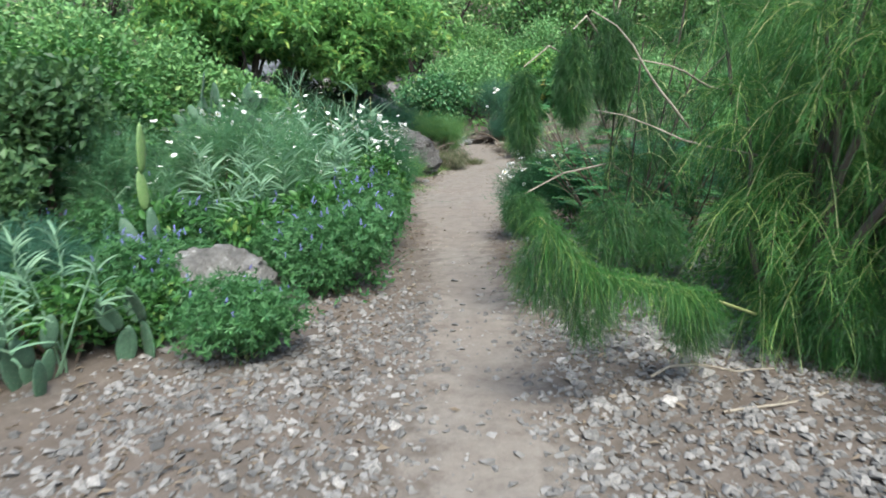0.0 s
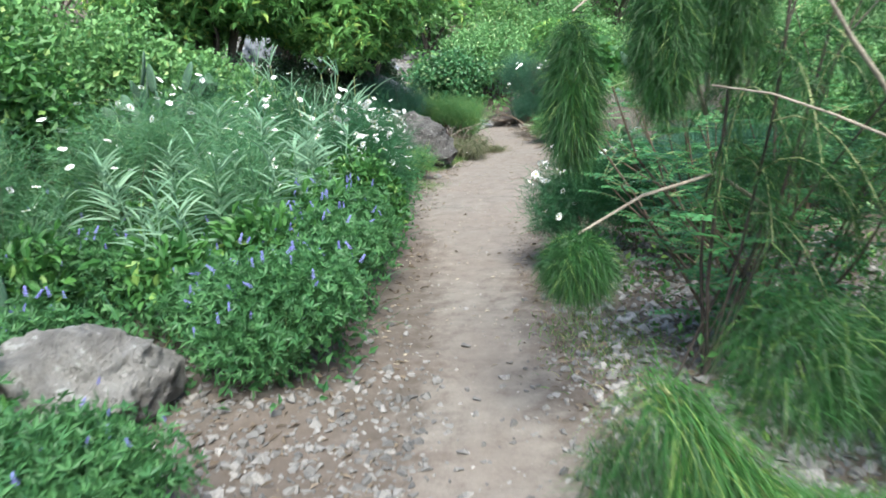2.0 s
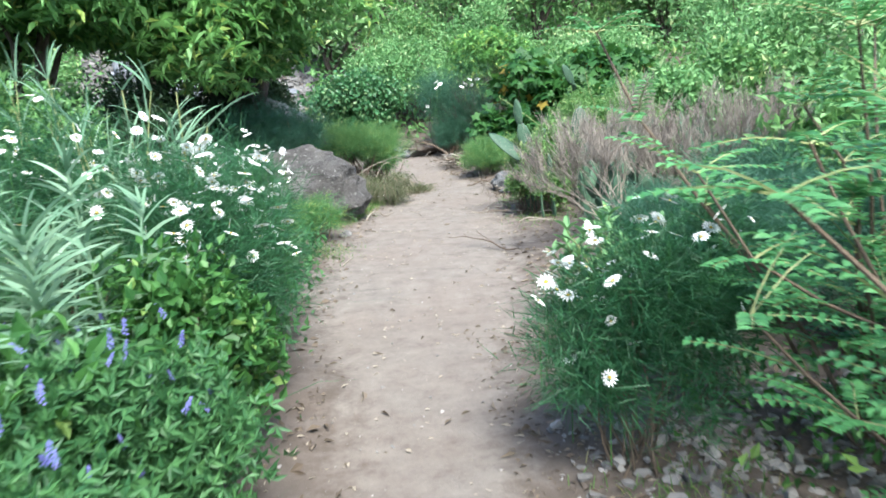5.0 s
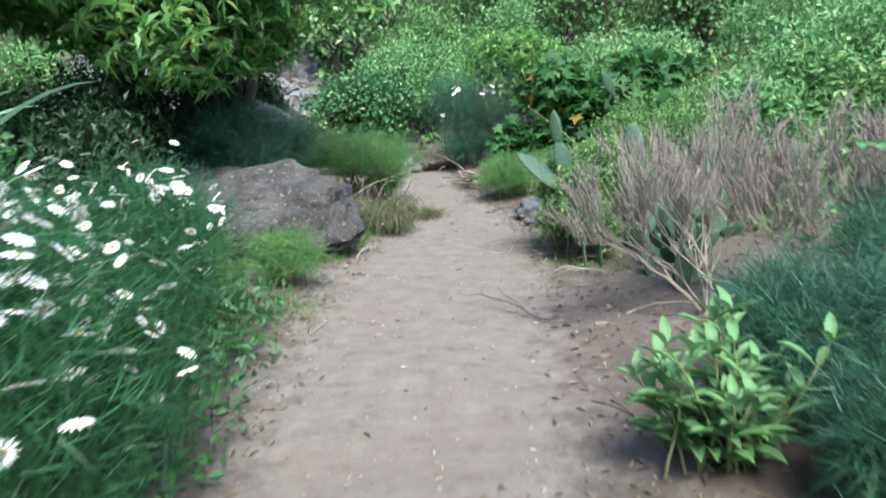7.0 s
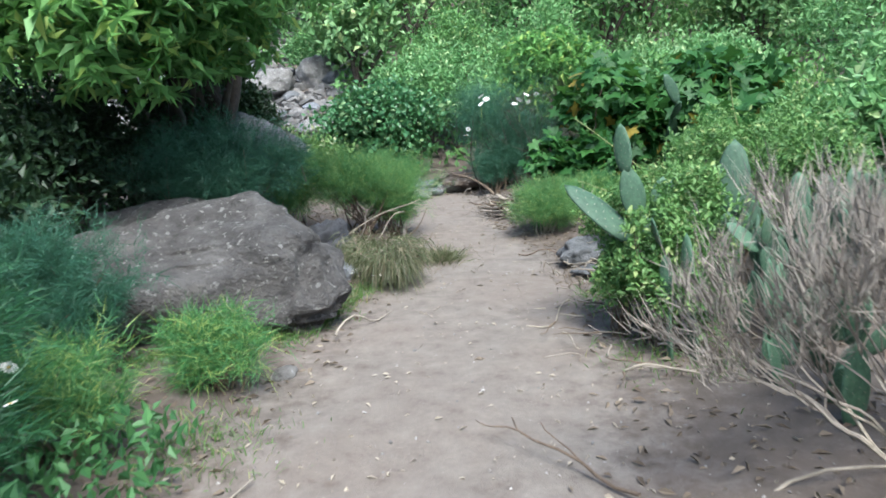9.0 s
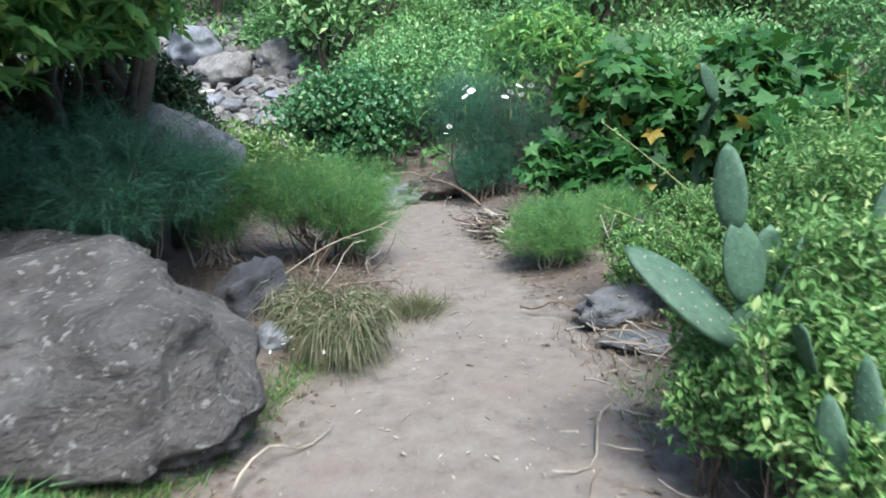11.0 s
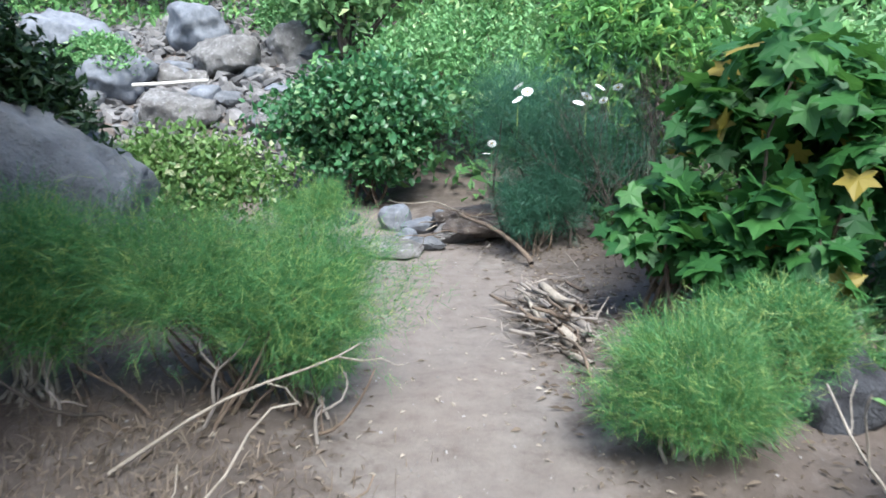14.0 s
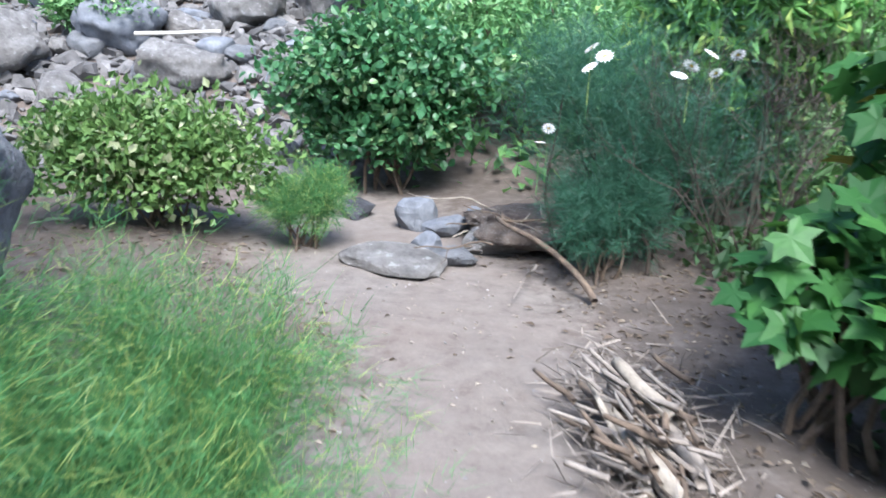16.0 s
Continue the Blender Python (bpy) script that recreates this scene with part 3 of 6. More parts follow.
def strap_plant(x, y, h, heads, seed, label, length=0.17):
    """Upright stems that end in rosettes of narrow grey-green leaves."""
    rng = rng_of(seed)
    ob = thing("strap_leaf_plant", label, "succulent shrub", x, y, group="strap-leaved succulent shrubs")
    stems = []
    for k in range(heads):
        tip = np.array((rng.normal() * 0.16, rng.normal() * 0.16, h * rng.uniform(0.75, 1.05)))
        stems.append(tube(bend((rng.normal() * 0.03, rng.normal() * 0.03, -0.04), tip, rng, 0, 0.04), 0.007, 0.005))
        n = 28
        lev = rng.uniform(-0.3, 0.03, (n, 1))
        a = np.arange(n)[:, None] * 2.4
        P = tip + np.concatenate([0 * lev, 0 * lev, lev], 1)
        D = np.concatenate([np.cos(a), np.sin(a), 0.25 + (lev + 0.3) * 3.2], 1)
        part("leaf_rosette", mesh_of("leaf_rosette", *strands(P, D, length * rng.uniform(0.75, 1.15, n), 0.015, 0.3, rng, 4), M_STRAP), ob)
    for pc in stems:
        part("stem", mesh_of("stem", *pc, M_STRAP), ob)
    return ob


def thread_mass(centre, r, n, length, rng, width=0.002, fall=0.3):
    """A dense tassel of threads filling a drop-shaped space."""
    u = unit(rng.normal(size=(n, 3))) * rng.uniform(0.2, 1, (n, 1)) ** 0.5
    P = np.asarray(centre) + u * np.asarray(r)
    D = u * np.array((0.7, 0.7, 0.3)) + rng.normal(size=(n, 3)) * 0.7 - np.array((0, 0, fall))
    return strands(P, D, length * rng.uniform(0.5, 1.2, n), width, 0.6, rng, 2)


def threads_along(line, n, rng, length=(0.08, 0.17), width=0.0028, out=0.015):
    """Threads hanging along a branch."""
    u = rng.uniform(0, len(line) - 1.001, n)
    i = u.astype(int)
    f = (u - i)[:, None]
    P = line[i] * (1 - f) + line[i + 1] * f + rng.normal(size=(n, 3)) * out
    D = rng.normal(size=(n, 3)) * 0.7 + np.array((0, 0, 0.1))
    return strands(P, D, rng.uniform(*length, n), width, 0.9, rng, 3)


def weeping_shrub(x, y, label, limbs, per, seed, radius=0.035, twigs=11, reach=(0.2, 0.5), thread=(0.07, 0.17), leaf=M_BALO):
    """Dark stems, drooping twigs and hanging threads of foliage along them."""
    rng = rng_of(seed)
    ob = thing("weeping_shrub", label, "shrub", x, y, group="weeping thread-leaved shrubs")
    z = ob.location[2]
    fine, P, D = [], [], []
    for lx, ly, lz in limbs:
        end = np.array((lx - x, ly - y, lz - z))
        a = np.array((*rng.normal(size=2) * 0.06, -0.06))
        line = bend(a, end, rng, -0.06, 0.035, 8)
        part("stem", mesh_of("stem", *tube(line, radius * rng.uniform(0.6, 1), 0.005, 6), M_BARK), ob)
        for k in range(twigs):
            s = line[int(rng.integers(3, 8))]
            d = unit(end * np.array((0.5, 0.5, 0.1)) + rng.normal(size=3) * np.array((1, 1, 0.35)))
            L = rng.uniform(*reach)
            u = np.linspace(0, 1, 6)[:, None]
            w = s + d * L * u + np.array((0, 0, 1.0)) * L * (0.45 * u - 1.15 * u * u)
            fine.append(tube(w, 0.0045, 0.002, 3))
            v = rng.uniform(0.1, 1, (per, 1))
            P.append(s + d * L * v + np.array((0, 0, 1.0)) * L * (0.45 * v - 1.15 * v * v) + rng.normal(size=(per, 3)) * 0.012)
            D.append(d * 0.5 + rng.normal(size=(per, 3)) * 0.6 - np.array((0, 0, 0.15)))
    stuff(part("twigwork", mesh_of("twigwork", *join(fine), M_GREENSTEM), ob))
    P, D = np.concatenate(P), np.concatenate(D)
    keep = P[:, 2] > 0.12
    P, D = P[keep], D[keep]
    part("hanging_foliage", mesh_of("hanging_foliage", *strands(P, D, rng.uniform(*thread, len(P)), 0.003, 0.7, rng, 2), leaf), ob)
    return ob, rng


def tree(x, y, label, height, crown_low, rx, ry, n, leaf, mat, seed, lean=(0, 0), count=22, trunk=0.14, template=LEAF, bark=M_BARK, group="trees of the hillside", limbs=5, droop=0.0):
    """A tapered trunk, limbs that fork into twigs, and a lumpy crown of leaves with gaps."""
    rng = rng_of(seed)
    ob = thing("tree", label, "tree", x, y, group=group)
    lumps = lumps_of(rx, ry, crown_low, height, count, rng, 0.36)
    lumps[0][:, 0] += lean[0]
    lumps[0][:, 1] += lean[1]
    fork = np.array((lean[0] * 0.3, lean[1] * 0.3, crown_low * 0.75))
    stem = bend((0, 0, -0.2), fork, rng, 0, 0.05, 9)
    pieces = [tube(stem, trunk * 1.15, trunk * 0.55, 12)]
    limb = []
    for k, c in enumerate(lumps[0]):
        root = stem[-2] + (stem[-1] - stem[-2]) * rng.uniform(0.2, 0.95)
        limb.append(tube(bend(root, c, rng, -0.05, 0.05, 9), trunk * (0.46 if k < limbs else 0.26), 0.01, 8))
    part("trunk", mesh_of("trunk", *join(pieces), bark, smooth=True), ob)
    for pc in limb[:9]:
        part("limb", mesh_of("limb", *pc, bark, smooth=True), ob)
    P, N = crown_points(n, lumps, rng, 0.45, crown_low * 0.5)
    D = N * 0.3 + rng.normal(size=P.shape) * 0.7 + np.array((0, 0, 0.1 - droop))
    s = rng.uniform(0.6, 1.3, len(P))
    part("crown", mesh_of("crown", *scatter(template, P, D, leaf[0] * s, leaf[1] * s, rng, np.stack([N[:, 0], N[:, 1], np.abs(N[:, 2])], 1) + np.array((0, -0.15, 0.6))), mat), ob)
    return ob


def dry_brush(x, y, rx, ry, h, n, seed, label, wood=None, leafless=16, foot=0.0):
    """Bare pale branches that fan out of one foot and fork into dense brown twigs."""
    rng = rng_of(seed)
    ob = thing("dry_shrub", label, "shrub", x, y)
    fine, thin = [], []

    def fork(p, d, length, r, level, into):
        e = p + d * length
        line = bend(p, e, rng, 0.03, 0.025, 5)
        into.append(tube(line, r, r * 0.7, 5 if level > 2 else 3))
        if level == 0:
            m = leafless
            P = line[rng.integers(1, 5, m)] + rng.normal(size=(m, 3)) * 0.012
            D = d * 0.8 + rng.normal(size=(m, 3)) * 0.35 + np.array((0, 0, 0.5))
            thin.append(strands(P, D, rng.uniform(0.05, 0.13, m), 0.004, -0.1, rng, 2))
            return
        for c in range(3 if level > 1 else 2):
            q = unit(d + rng.normal(size=3) * np.array((0.42, 0.3, 0.2)) + np.array((0, 0, 0.16)))
            fork(line[int(rng.integers(3, 5))], q, length * rng.uniform(0.62, 0.92), r * 0.62, level - 1, into if level > 2 and c == 0 else fine)
    for k in range(n):
        a = rng.uniform(0, 6.28)
        s = rng.uniform(0.3, 1)
        d = unit(np.array((math.cos(a) * rx * s, math.sin(a) * ry * s, h * 0.6)))
        own = []
        root = np.array((rng.normal() * 0.05, rng.normal() * 0.04, foot - 0.04))
        if foot:
            own.append(tube(bend((rng.normal() * 0.08, rng.normal() * 0.08, -0.05), root, rng, 0, 0.03, 4), 0.012, 0.01, 5))
        fork(root, d, h * rng.uniform(0.34, 0.46), rng.uniform(0.007, 0.011), 4, own)
        part("branch", mesh_of("branch", *join(own), wood or M_PALE_STEM), ob, "pale bare branch")
    stuff(part("forkwork", mesh_of("forkwork", *join(fine), wood or M_TWIG_PALE), ob))
    stuff(part("twigwork", mesh_of("twigwork", *join(thin), wood or M_TWIG), ob))
    return ob


def grass_tuft(x, y, r, h, n, seed, label, mat=M_DRYGRASS, width=0.006, name="grass_tuft", droop=0.6):
    rng = rng_of(seed)
    P = np.concatenate([rng.normal(size=(n, 2)) * r * 0.4, np.full((n, 1), 0.0)], 1)
    D = np.concatenate([P[:, :2] / max(r, 0.05) * 0.7 + rng.normal(size=(n, 2)) * 0.3, np.ones((n, 1))], 1)
    ob = new(name, mesh_of(name, *strands(P, D, h * rng.uniform(0.6, 1.5, n), width, droop, rng, 4), mat))
    ob.location = (x, y, ground_z(x, y) - 0.01)
    return tagged(ob, label, "grass", "grass tufts")


def stick(name, label, a, b, r0, r1, seed, mat=M_PALE_STEM, wob=0.04, fork=0, group="", sag=0.0):
    rng = rng_of(seed)
    a, b = np.array(a, float), np.array(b, float)
    line = bend(a, b, rng, sag, wob, 8) - a
    pcs = [tube(line, r0, r1, 6)]
    for k in range(fork):
        s = line[int(rng.integers(2, 7))]
        d = np.linalg.norm(b - a) * rng.uniform(0.15, 0.4)
        pcs.append(tube(bend(s, s + unit((b - a) / np.linalg.norm(b - a) + rng.normal(size=3) * 0.6) * d, rng, 0, 0.06, 5), (r0 + r1) * 0.35, r1 * 0.5, 5))
    ob = new(name, mesh_of(name, *join(pcs), mat, smooth=True))
    ob.location = a
    return tagged(ob, label, "branch", group)


# ---- the flower bed beside the start of the path ----
rock("weathered_rock", "pale crumbly weathered rock half buried among lavender", -1.55, 4.55, 0.42, 0.32, 0.3, 11, M_PALEROCK, 0.17, 0.3, 5, 14, rough=0.3)
lavender_bush(-1.14, 3.78, 0.46, 0.38, 0.48, 3600, 6, 21, "low bright green lavender bush on the gravel edge")
lavender_bush(-0.82, 5.0, 0.5, 0.42, 0.62, 4200, 16, 22, "round green lavender bush with blue flower spikes beside the path")
lavender_bush(-1.9, 4.1, 0.4, 0.36, 0.62, 3000, 18, 23, "blue-flowered lavender bush beside the pale rock")
bed = ((-0.76, 5.75, 0.46, 0.45, 0.66, 16), (-1.45, 6.0, 0.5, 0.45, 0.62, 12), (-0.7, 6.45, 0.44, 0.45, 0.78, 20), (-1.35, 6.75, 0.5, 0.5, 0.75, 16), (-2.1, 6.0, 0.5, 0.45, 0.62, 10),
       (-2.1, 7.0, 0.5, 0.5, 0.8, 8), (-1.95, 4.75, 0.4, 0.4, 0.5, 16), (-2.6, 5.3, 0.5, 0.5, 0.65, 10), (-1.15, 5.35, 0.4, 0.35, 0.5, 10), (-2.8, 6.5, 0.5, 0.5, 0.8, 6))
for k, (bx, by, brx, bry, bh, sp) in enumerate(bed):
    lavender_bush(bx, by, brx, bry, bh, 3200, sp, 30 + k, "spreading green lavender bush with blue flower spikes in the bed")
leafy("leafy_bush", "dark small-leaved bush at the path edge among flowers", "bush", -0.62, 7.0, 0.36, 0.36, 0.05, 0.92, 3600, (0.05, 0.03), M_SHRUB_DEEP, 41, group="path-side leafy bushes")
daisy_bush(-0.72, 7.5, 0.5, 0.5, 1.3, 13000, 130, 42, "tall green daisy bush covered with white flowers", 0.03)
daisy_bush(-0.8, 8.35, 0.52, 0.5, 1.18, 12000, 115, 43, "tall feathery daisy bush with white flowers over the path", 0.03)
for k, (bx, by, r, bh, fl) in enumerate(((-1.5, 6.9, 0.5, 1.3, 30), (-2.15, 6.6, 0.55, 1.45, 34), (-1.25, 6.2, 0.4, 1.05, 12), (-2.6, 5.75, 0.55, 1.35, 26), (-1.9, 7.4, 0.5, 1.5, 24))):
    daisy_bush(bx, by, r, r, bh, 9000, fl, 850 + k, "tall pale feathery daisy bush rising behind the lavender", 0.028, 0.1, M_PALE_FEATHER)
daisy_bush(-0.95, 9.2, 0.5, 0.5, 1.04, 12000, 150, 44, "blue-green daisy bush with many white flowers", 0.028)
daisy_bush(-1.0, 9.95, 0.45, 0.4, 0.9, 8000, 60, 47, "low blue-green daisy bush with white flowers", 0.026)
daisy_bush(-1.6, 8.0, 0.6, 0.6, 1.45, 10000, 44, 48, "tall feathery daisy bush with scattered white flowers", 0.028)
daisy_bush(-2.3, 8.6, 0.6, 0.6, 1.6, 10000, 44, 45, "daisy bush with white flowers deep in the bed", 0.028)
daisy_bush(-1.75, 9.5, 0.6, 0.6, 1.15, 9000, 50, 46, "daisy bush with white flowers beneath the tree", 0.028)
feathery("feathery_bush", "dark blue-green feathery bush between daisies and boulder", "bush", -1.3, 11.3, 0.46, 0.4, 0.02, 0.85, 14000, 0.1, 0.003, 0.2, M_DILL_BLUE, 198, group="feathery green bushes", rise=0.8)


def cane_clump(x, y, h, n, seed, label):
    """Thin upright canes with long arching narrow leaves."""
    rng = rng_of(seed)
    ob = thing("cane_clump", label, "plant", x, y, group="cane clumps")
    P, D = [], []
    for k in range(n):
        tip = np.array((rng.normal() * 0.16, rng.normal() * 0.16, h * rng.uniform(0.75, 1.0)))
        line = bend((rng.normal() * 0.08, rng.normal() * 0.08, -0.03), tip, rng, 0, 0.03, 8)
        part("stem", mesh_of("stem", *tube(line, 0.005, 0.003, 5), M_GREENSTEM), ob)
        at = line[rng.integers(3, 8, 12)]
        P.append(at)
        D.append(rng.normal(size=at.shape) * np.array((0.45, 0.45, 0.1)) + np.array((0, 0, 1.0)))
    P, D = np.concatenate(P), np.concatenate(D)
    part("leafage", mesh_of("leafage", *strands(P, D, rng.uniform(0.22, 0.42, len(P)), 0.013, 0.35, rng, 5), M_STRAP), ob)
    return ob


cane_clump(-1.05, 8.0, 1.45, 12, 87, "tall pale green canes with long narrow leaves among daisies")
cane_clump(-1.7, 8.7, 1.5, 9, 88, "tall pale green canes behind the daisy bushes")
for k, (sx, sy, sh) in enumerate(((-1.15, 6.3, 0.95), (-0.85, 6.9, 1.0), (-1.6, 6.6, 0.95), (-1.3, 7.3, 1.15), (-2.05, 6.5, 0.9), (-1.85, 7.3, 1.15), (-2.45, 6.1, 0.85), (-2.6, 7.2, 1.05),
                                  (-1.05, 7.8, 1.2), (-1.75, 5.75, 0.75), (-2.5, 5.6, 0.75), (-1.35, 5.9, 0.82), (-1.0, 6.1, 0.86), (-1.5, 6.3, 0.95), (-0.98, 6.6, 1.0), (-1.9, 6.05, 0.9), (-1.7, 6.95, 1.1), (-1.25, 6.85, 1.05))):
    strap_plant(sx, sy, sh, 3, 60 + k, "grey-green strap-leaved succulent shrub rising from the flower bed", 0.17 + 0.006 * k)
for k, (bx, by, bh) in enumerate(((-1.05, 5.7, 0.62), (-1.75, 6.3, 0.72), (-1.0, 6.35, 0.8), (-2.3, 5.5, 0.65), (-1.5, 5.5, 0.55))):
    leafy("broad_leaf_weed", "fresh green broad-leaved weed among the lavender", "plant", bx, by, 0.4, 0.35, 0.1, bh, 600, (0.085, 0.036), M_SHRUB_DEEP, 70 + k, template=LEAF_FINE, group="broad-leaved weeds", radius=0.004,
          stem=M_GREENSTEM, fluff=0.5, lift=0.2)
strap_plant(-2.05, 3.55, 0.7, 5, 75, "grey-green strap-leaved succulent shrub over a prickly pear", 0.2)
prickly_pear(-2.05, 3.3, "green prickly pear at the gravel edge with drooping pads", 4, 81, 0.24, 0.0, spread=0.3, levels=2)
# Deep-green bushes added to stand for the dark shade below the pads.
for k, (bx, by, r, hh) in enumerate(((-2.15, 3.75, 0.4, 0.5), (-2.6, 3.4, 0.45, 0.6), (-2.5, 2.9, 0.35, 0.4), (-1.75, 3.95, 0.3, 0.4))):
    leafy("leafy_bush", "low leafy bush added in dark green as shade under the prickly pears", "bush", bx, by, r, r, 0.02, hh, 2600, (0.055, 0.028), M_SHRUB_DEEP, 86 + k, group="path-side leafy bushes")
prickly_pear(-2.3, 3.05, "green prickly pear with long dark pads at the gravel edge", 4, 83, 0.3, spread=0.25, levels=2, broad=0.7)
prickly_pear(-1.75, 3.75, "small prickly pear beside the low lavender bush", 2, 82, 0.24, spread=0.12, levels=2)
tall = thing("prickly_pear", "upright lime-green prickly pear pads above the lavender", "cactus", -2.05, 4.9, group="prickly pears")
put_pad(tall, (0, 0, -0.05), (0.05, 0, 1), (0.3, -1, 0), 0.42, 0.7)
put_pad(tall, (0.02, 0, 0.34), (-0.02, 0, 1), (0.8, -0.7, 0), 0.32, 0.55)
put_pad(tall, (-0.02, 0, 0.62), (-0.05, 0, 1), (1, -0.6, 0), 0.30, 0.55, True)
put_pad(tall, (-0.02, 0, 0.88), (0.06, 0, 1), (1, -0.35, 0), 0.36, 0.42, True)
put_pad(tall, (-0.12, 0.05, 0.3), (-0.4, 0.1, 1), (0.3, -1, 0), 0.3, 0.7)
feathery("feathery_bush", "soft blue-green feathery bush among prickly pears", "bush", -2.45, 4.1, 0.5, 0.45, 0.1, 0.75, 7000, 0.12, 0.0035, 0.3, M_DILL_BLUE, 84, group="feathery green bushes")
for k, (cx, cy, cl) in enumerate(((-2.55, 7.8, 4), (-2.15, 8.3, 3), (-2.9, 8.2, 4), (-2.2, 9.2, 3))):
    prickly_pear(cx, cy, "tall grey-green prickly pear behind the flower bed", 3, 90 + k, 0.42, spread=0.3, levels=cl + 1, turn=-1.5)
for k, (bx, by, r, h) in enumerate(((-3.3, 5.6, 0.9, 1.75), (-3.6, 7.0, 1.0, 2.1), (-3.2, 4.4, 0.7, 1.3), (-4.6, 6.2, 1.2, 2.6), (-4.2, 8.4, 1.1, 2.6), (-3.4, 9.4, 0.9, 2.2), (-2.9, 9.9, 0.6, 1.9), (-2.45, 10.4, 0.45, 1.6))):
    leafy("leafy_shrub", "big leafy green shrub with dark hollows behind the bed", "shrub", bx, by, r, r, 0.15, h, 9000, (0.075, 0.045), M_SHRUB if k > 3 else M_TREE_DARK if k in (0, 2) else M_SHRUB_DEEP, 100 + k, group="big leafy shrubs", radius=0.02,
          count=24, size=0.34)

# ---- weeping shrubs beside the start ----
limbs = []
lr = rng_of(7)
for k in range(30):
    limbs.append((lr.uniform(1.5, 3.1), lr.uniform(3.0, 4.6), lr.uniform(0.45, 2.6)))
# Extra limbs, mostly out of view, added to cast shade on the gravel.
for k in range(12):
    limbs.append((lr.uniform(2.5, 3.9), lr.uniform(1.7, 3.2), lr.uniform(1.1, 2.6)))
ws, wr = weeping_shrub(1.85, 3.75, "large bright green weeping shrub with thread-like hanging foliage", limbs, 150, 110, 0.035, 13, (0.2, 0.55), (0.08, 0.2), M_BALO_LIGHT)
line = np.array(((1.62, 3.6, 0.3), (1.25, 3.23, 0.5), (0.95, 3.05, 0.62), (0.6, 2.95, 0.72), (0.39, 2.9, 0.97)))
part("arching_branch", mesh_of("arching_branch", *tube(line - np.array(ws.location), 0.009, 0.004, 6), M_GREENSTEM), ws, "pale yellow-green arching branch")
part("hanging_foliage", mesh_of("hanging_foliage", *threads_along(line[1:] - np.array(ws.location), 3600, wr, width=0.002), M_BALO_LIGHT), ws)
# Low tassels in the darker green: shade put into the colour.
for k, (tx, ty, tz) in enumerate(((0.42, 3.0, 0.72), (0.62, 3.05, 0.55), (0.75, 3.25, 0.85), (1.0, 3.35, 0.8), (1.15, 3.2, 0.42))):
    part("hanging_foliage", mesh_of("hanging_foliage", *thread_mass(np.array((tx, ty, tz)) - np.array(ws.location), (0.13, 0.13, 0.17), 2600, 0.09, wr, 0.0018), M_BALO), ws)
# Dark masses near the ground paint the shadow inside and under the shrub.
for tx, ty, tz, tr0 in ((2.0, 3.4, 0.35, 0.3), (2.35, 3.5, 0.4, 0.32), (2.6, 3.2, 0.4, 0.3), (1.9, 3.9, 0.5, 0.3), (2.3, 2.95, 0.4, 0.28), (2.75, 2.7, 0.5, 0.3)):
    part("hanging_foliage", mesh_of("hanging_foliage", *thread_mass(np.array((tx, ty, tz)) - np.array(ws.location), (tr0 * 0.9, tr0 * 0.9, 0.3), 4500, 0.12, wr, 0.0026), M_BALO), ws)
# Upper masses keep the brighter green, so the lit top is partly colour.
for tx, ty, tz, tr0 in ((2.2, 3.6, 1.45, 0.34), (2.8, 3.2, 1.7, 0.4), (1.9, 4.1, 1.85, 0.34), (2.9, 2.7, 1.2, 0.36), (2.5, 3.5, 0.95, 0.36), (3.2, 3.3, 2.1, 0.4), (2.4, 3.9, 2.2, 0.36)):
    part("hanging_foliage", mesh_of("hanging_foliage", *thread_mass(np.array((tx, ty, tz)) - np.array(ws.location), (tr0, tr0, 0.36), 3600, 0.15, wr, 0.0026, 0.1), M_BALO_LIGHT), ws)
limbs = [(1.7, 5.2, 1.9), (1.3, 4.8, 1.75), (2.1, 5.0, 2.2), (1.5, 4.6, 2.4), (2.4, 5.5, 1.9), (1.2, 4.7, 2.7), (1.15, 4.3, 1.6), (1.9, 4.7, 1.5)]
w2, wr2 = weeping_shrub(1.1, 4.85, "weeping shrub with dark bare stems and hanging green plumes", limbs, 160, 111, 0.009, 7, (0.2, 0.42))
base2 = np.array(w2.location)
for pts, drop, r, cnt in ((((1.45, 4.95, 0.75), (1.1, 4.75, 0.98), (0.75, 4.5, 0.95), (0.5, 4.4, 0.84)), 0.1, (0.12, 0.12, 0.11), 6500),
                          (((1.1, 4.9, 1.2), (0.9, 4.7, 1.62), (0.65, 4.5, 1.72), (0.49, 4.43, 1.6)), 0.26, (0.085, 0.085, 0.26), 6500),
                          (((1.1, 4.9, 1.3), (1.0, 4.6, 1.75), (0.85, 4.4, 1.88), (0.76, 4.3, 1.8)), 0.28, (0.10, 0.10, 0.28), 5500),
                          (((1.1, 4.9, 1.4), (1.1, 4.8, 1.8), (1.1, 4.6, 2.0), (1.05, 4.5, 1.9)), 0.25, (0.13, 0.13, 0.3), 5000)):
    q = np.array(pts) - base2
    part("arching_branch", mesh_of("arching_branch", *tube(q, 0.010, 0.004, 6), M_PALE_STEM), w2, "pale arching branch")
    part("hanging_foliage", mesh_of("hanging_foliage", *thread_mass(q[3] - np.array((0, 0, drop)), r, int(cnt * 1.7), 0.08, wr2, 0.002), M_BALO), w2, "pompom of hanging green threads")
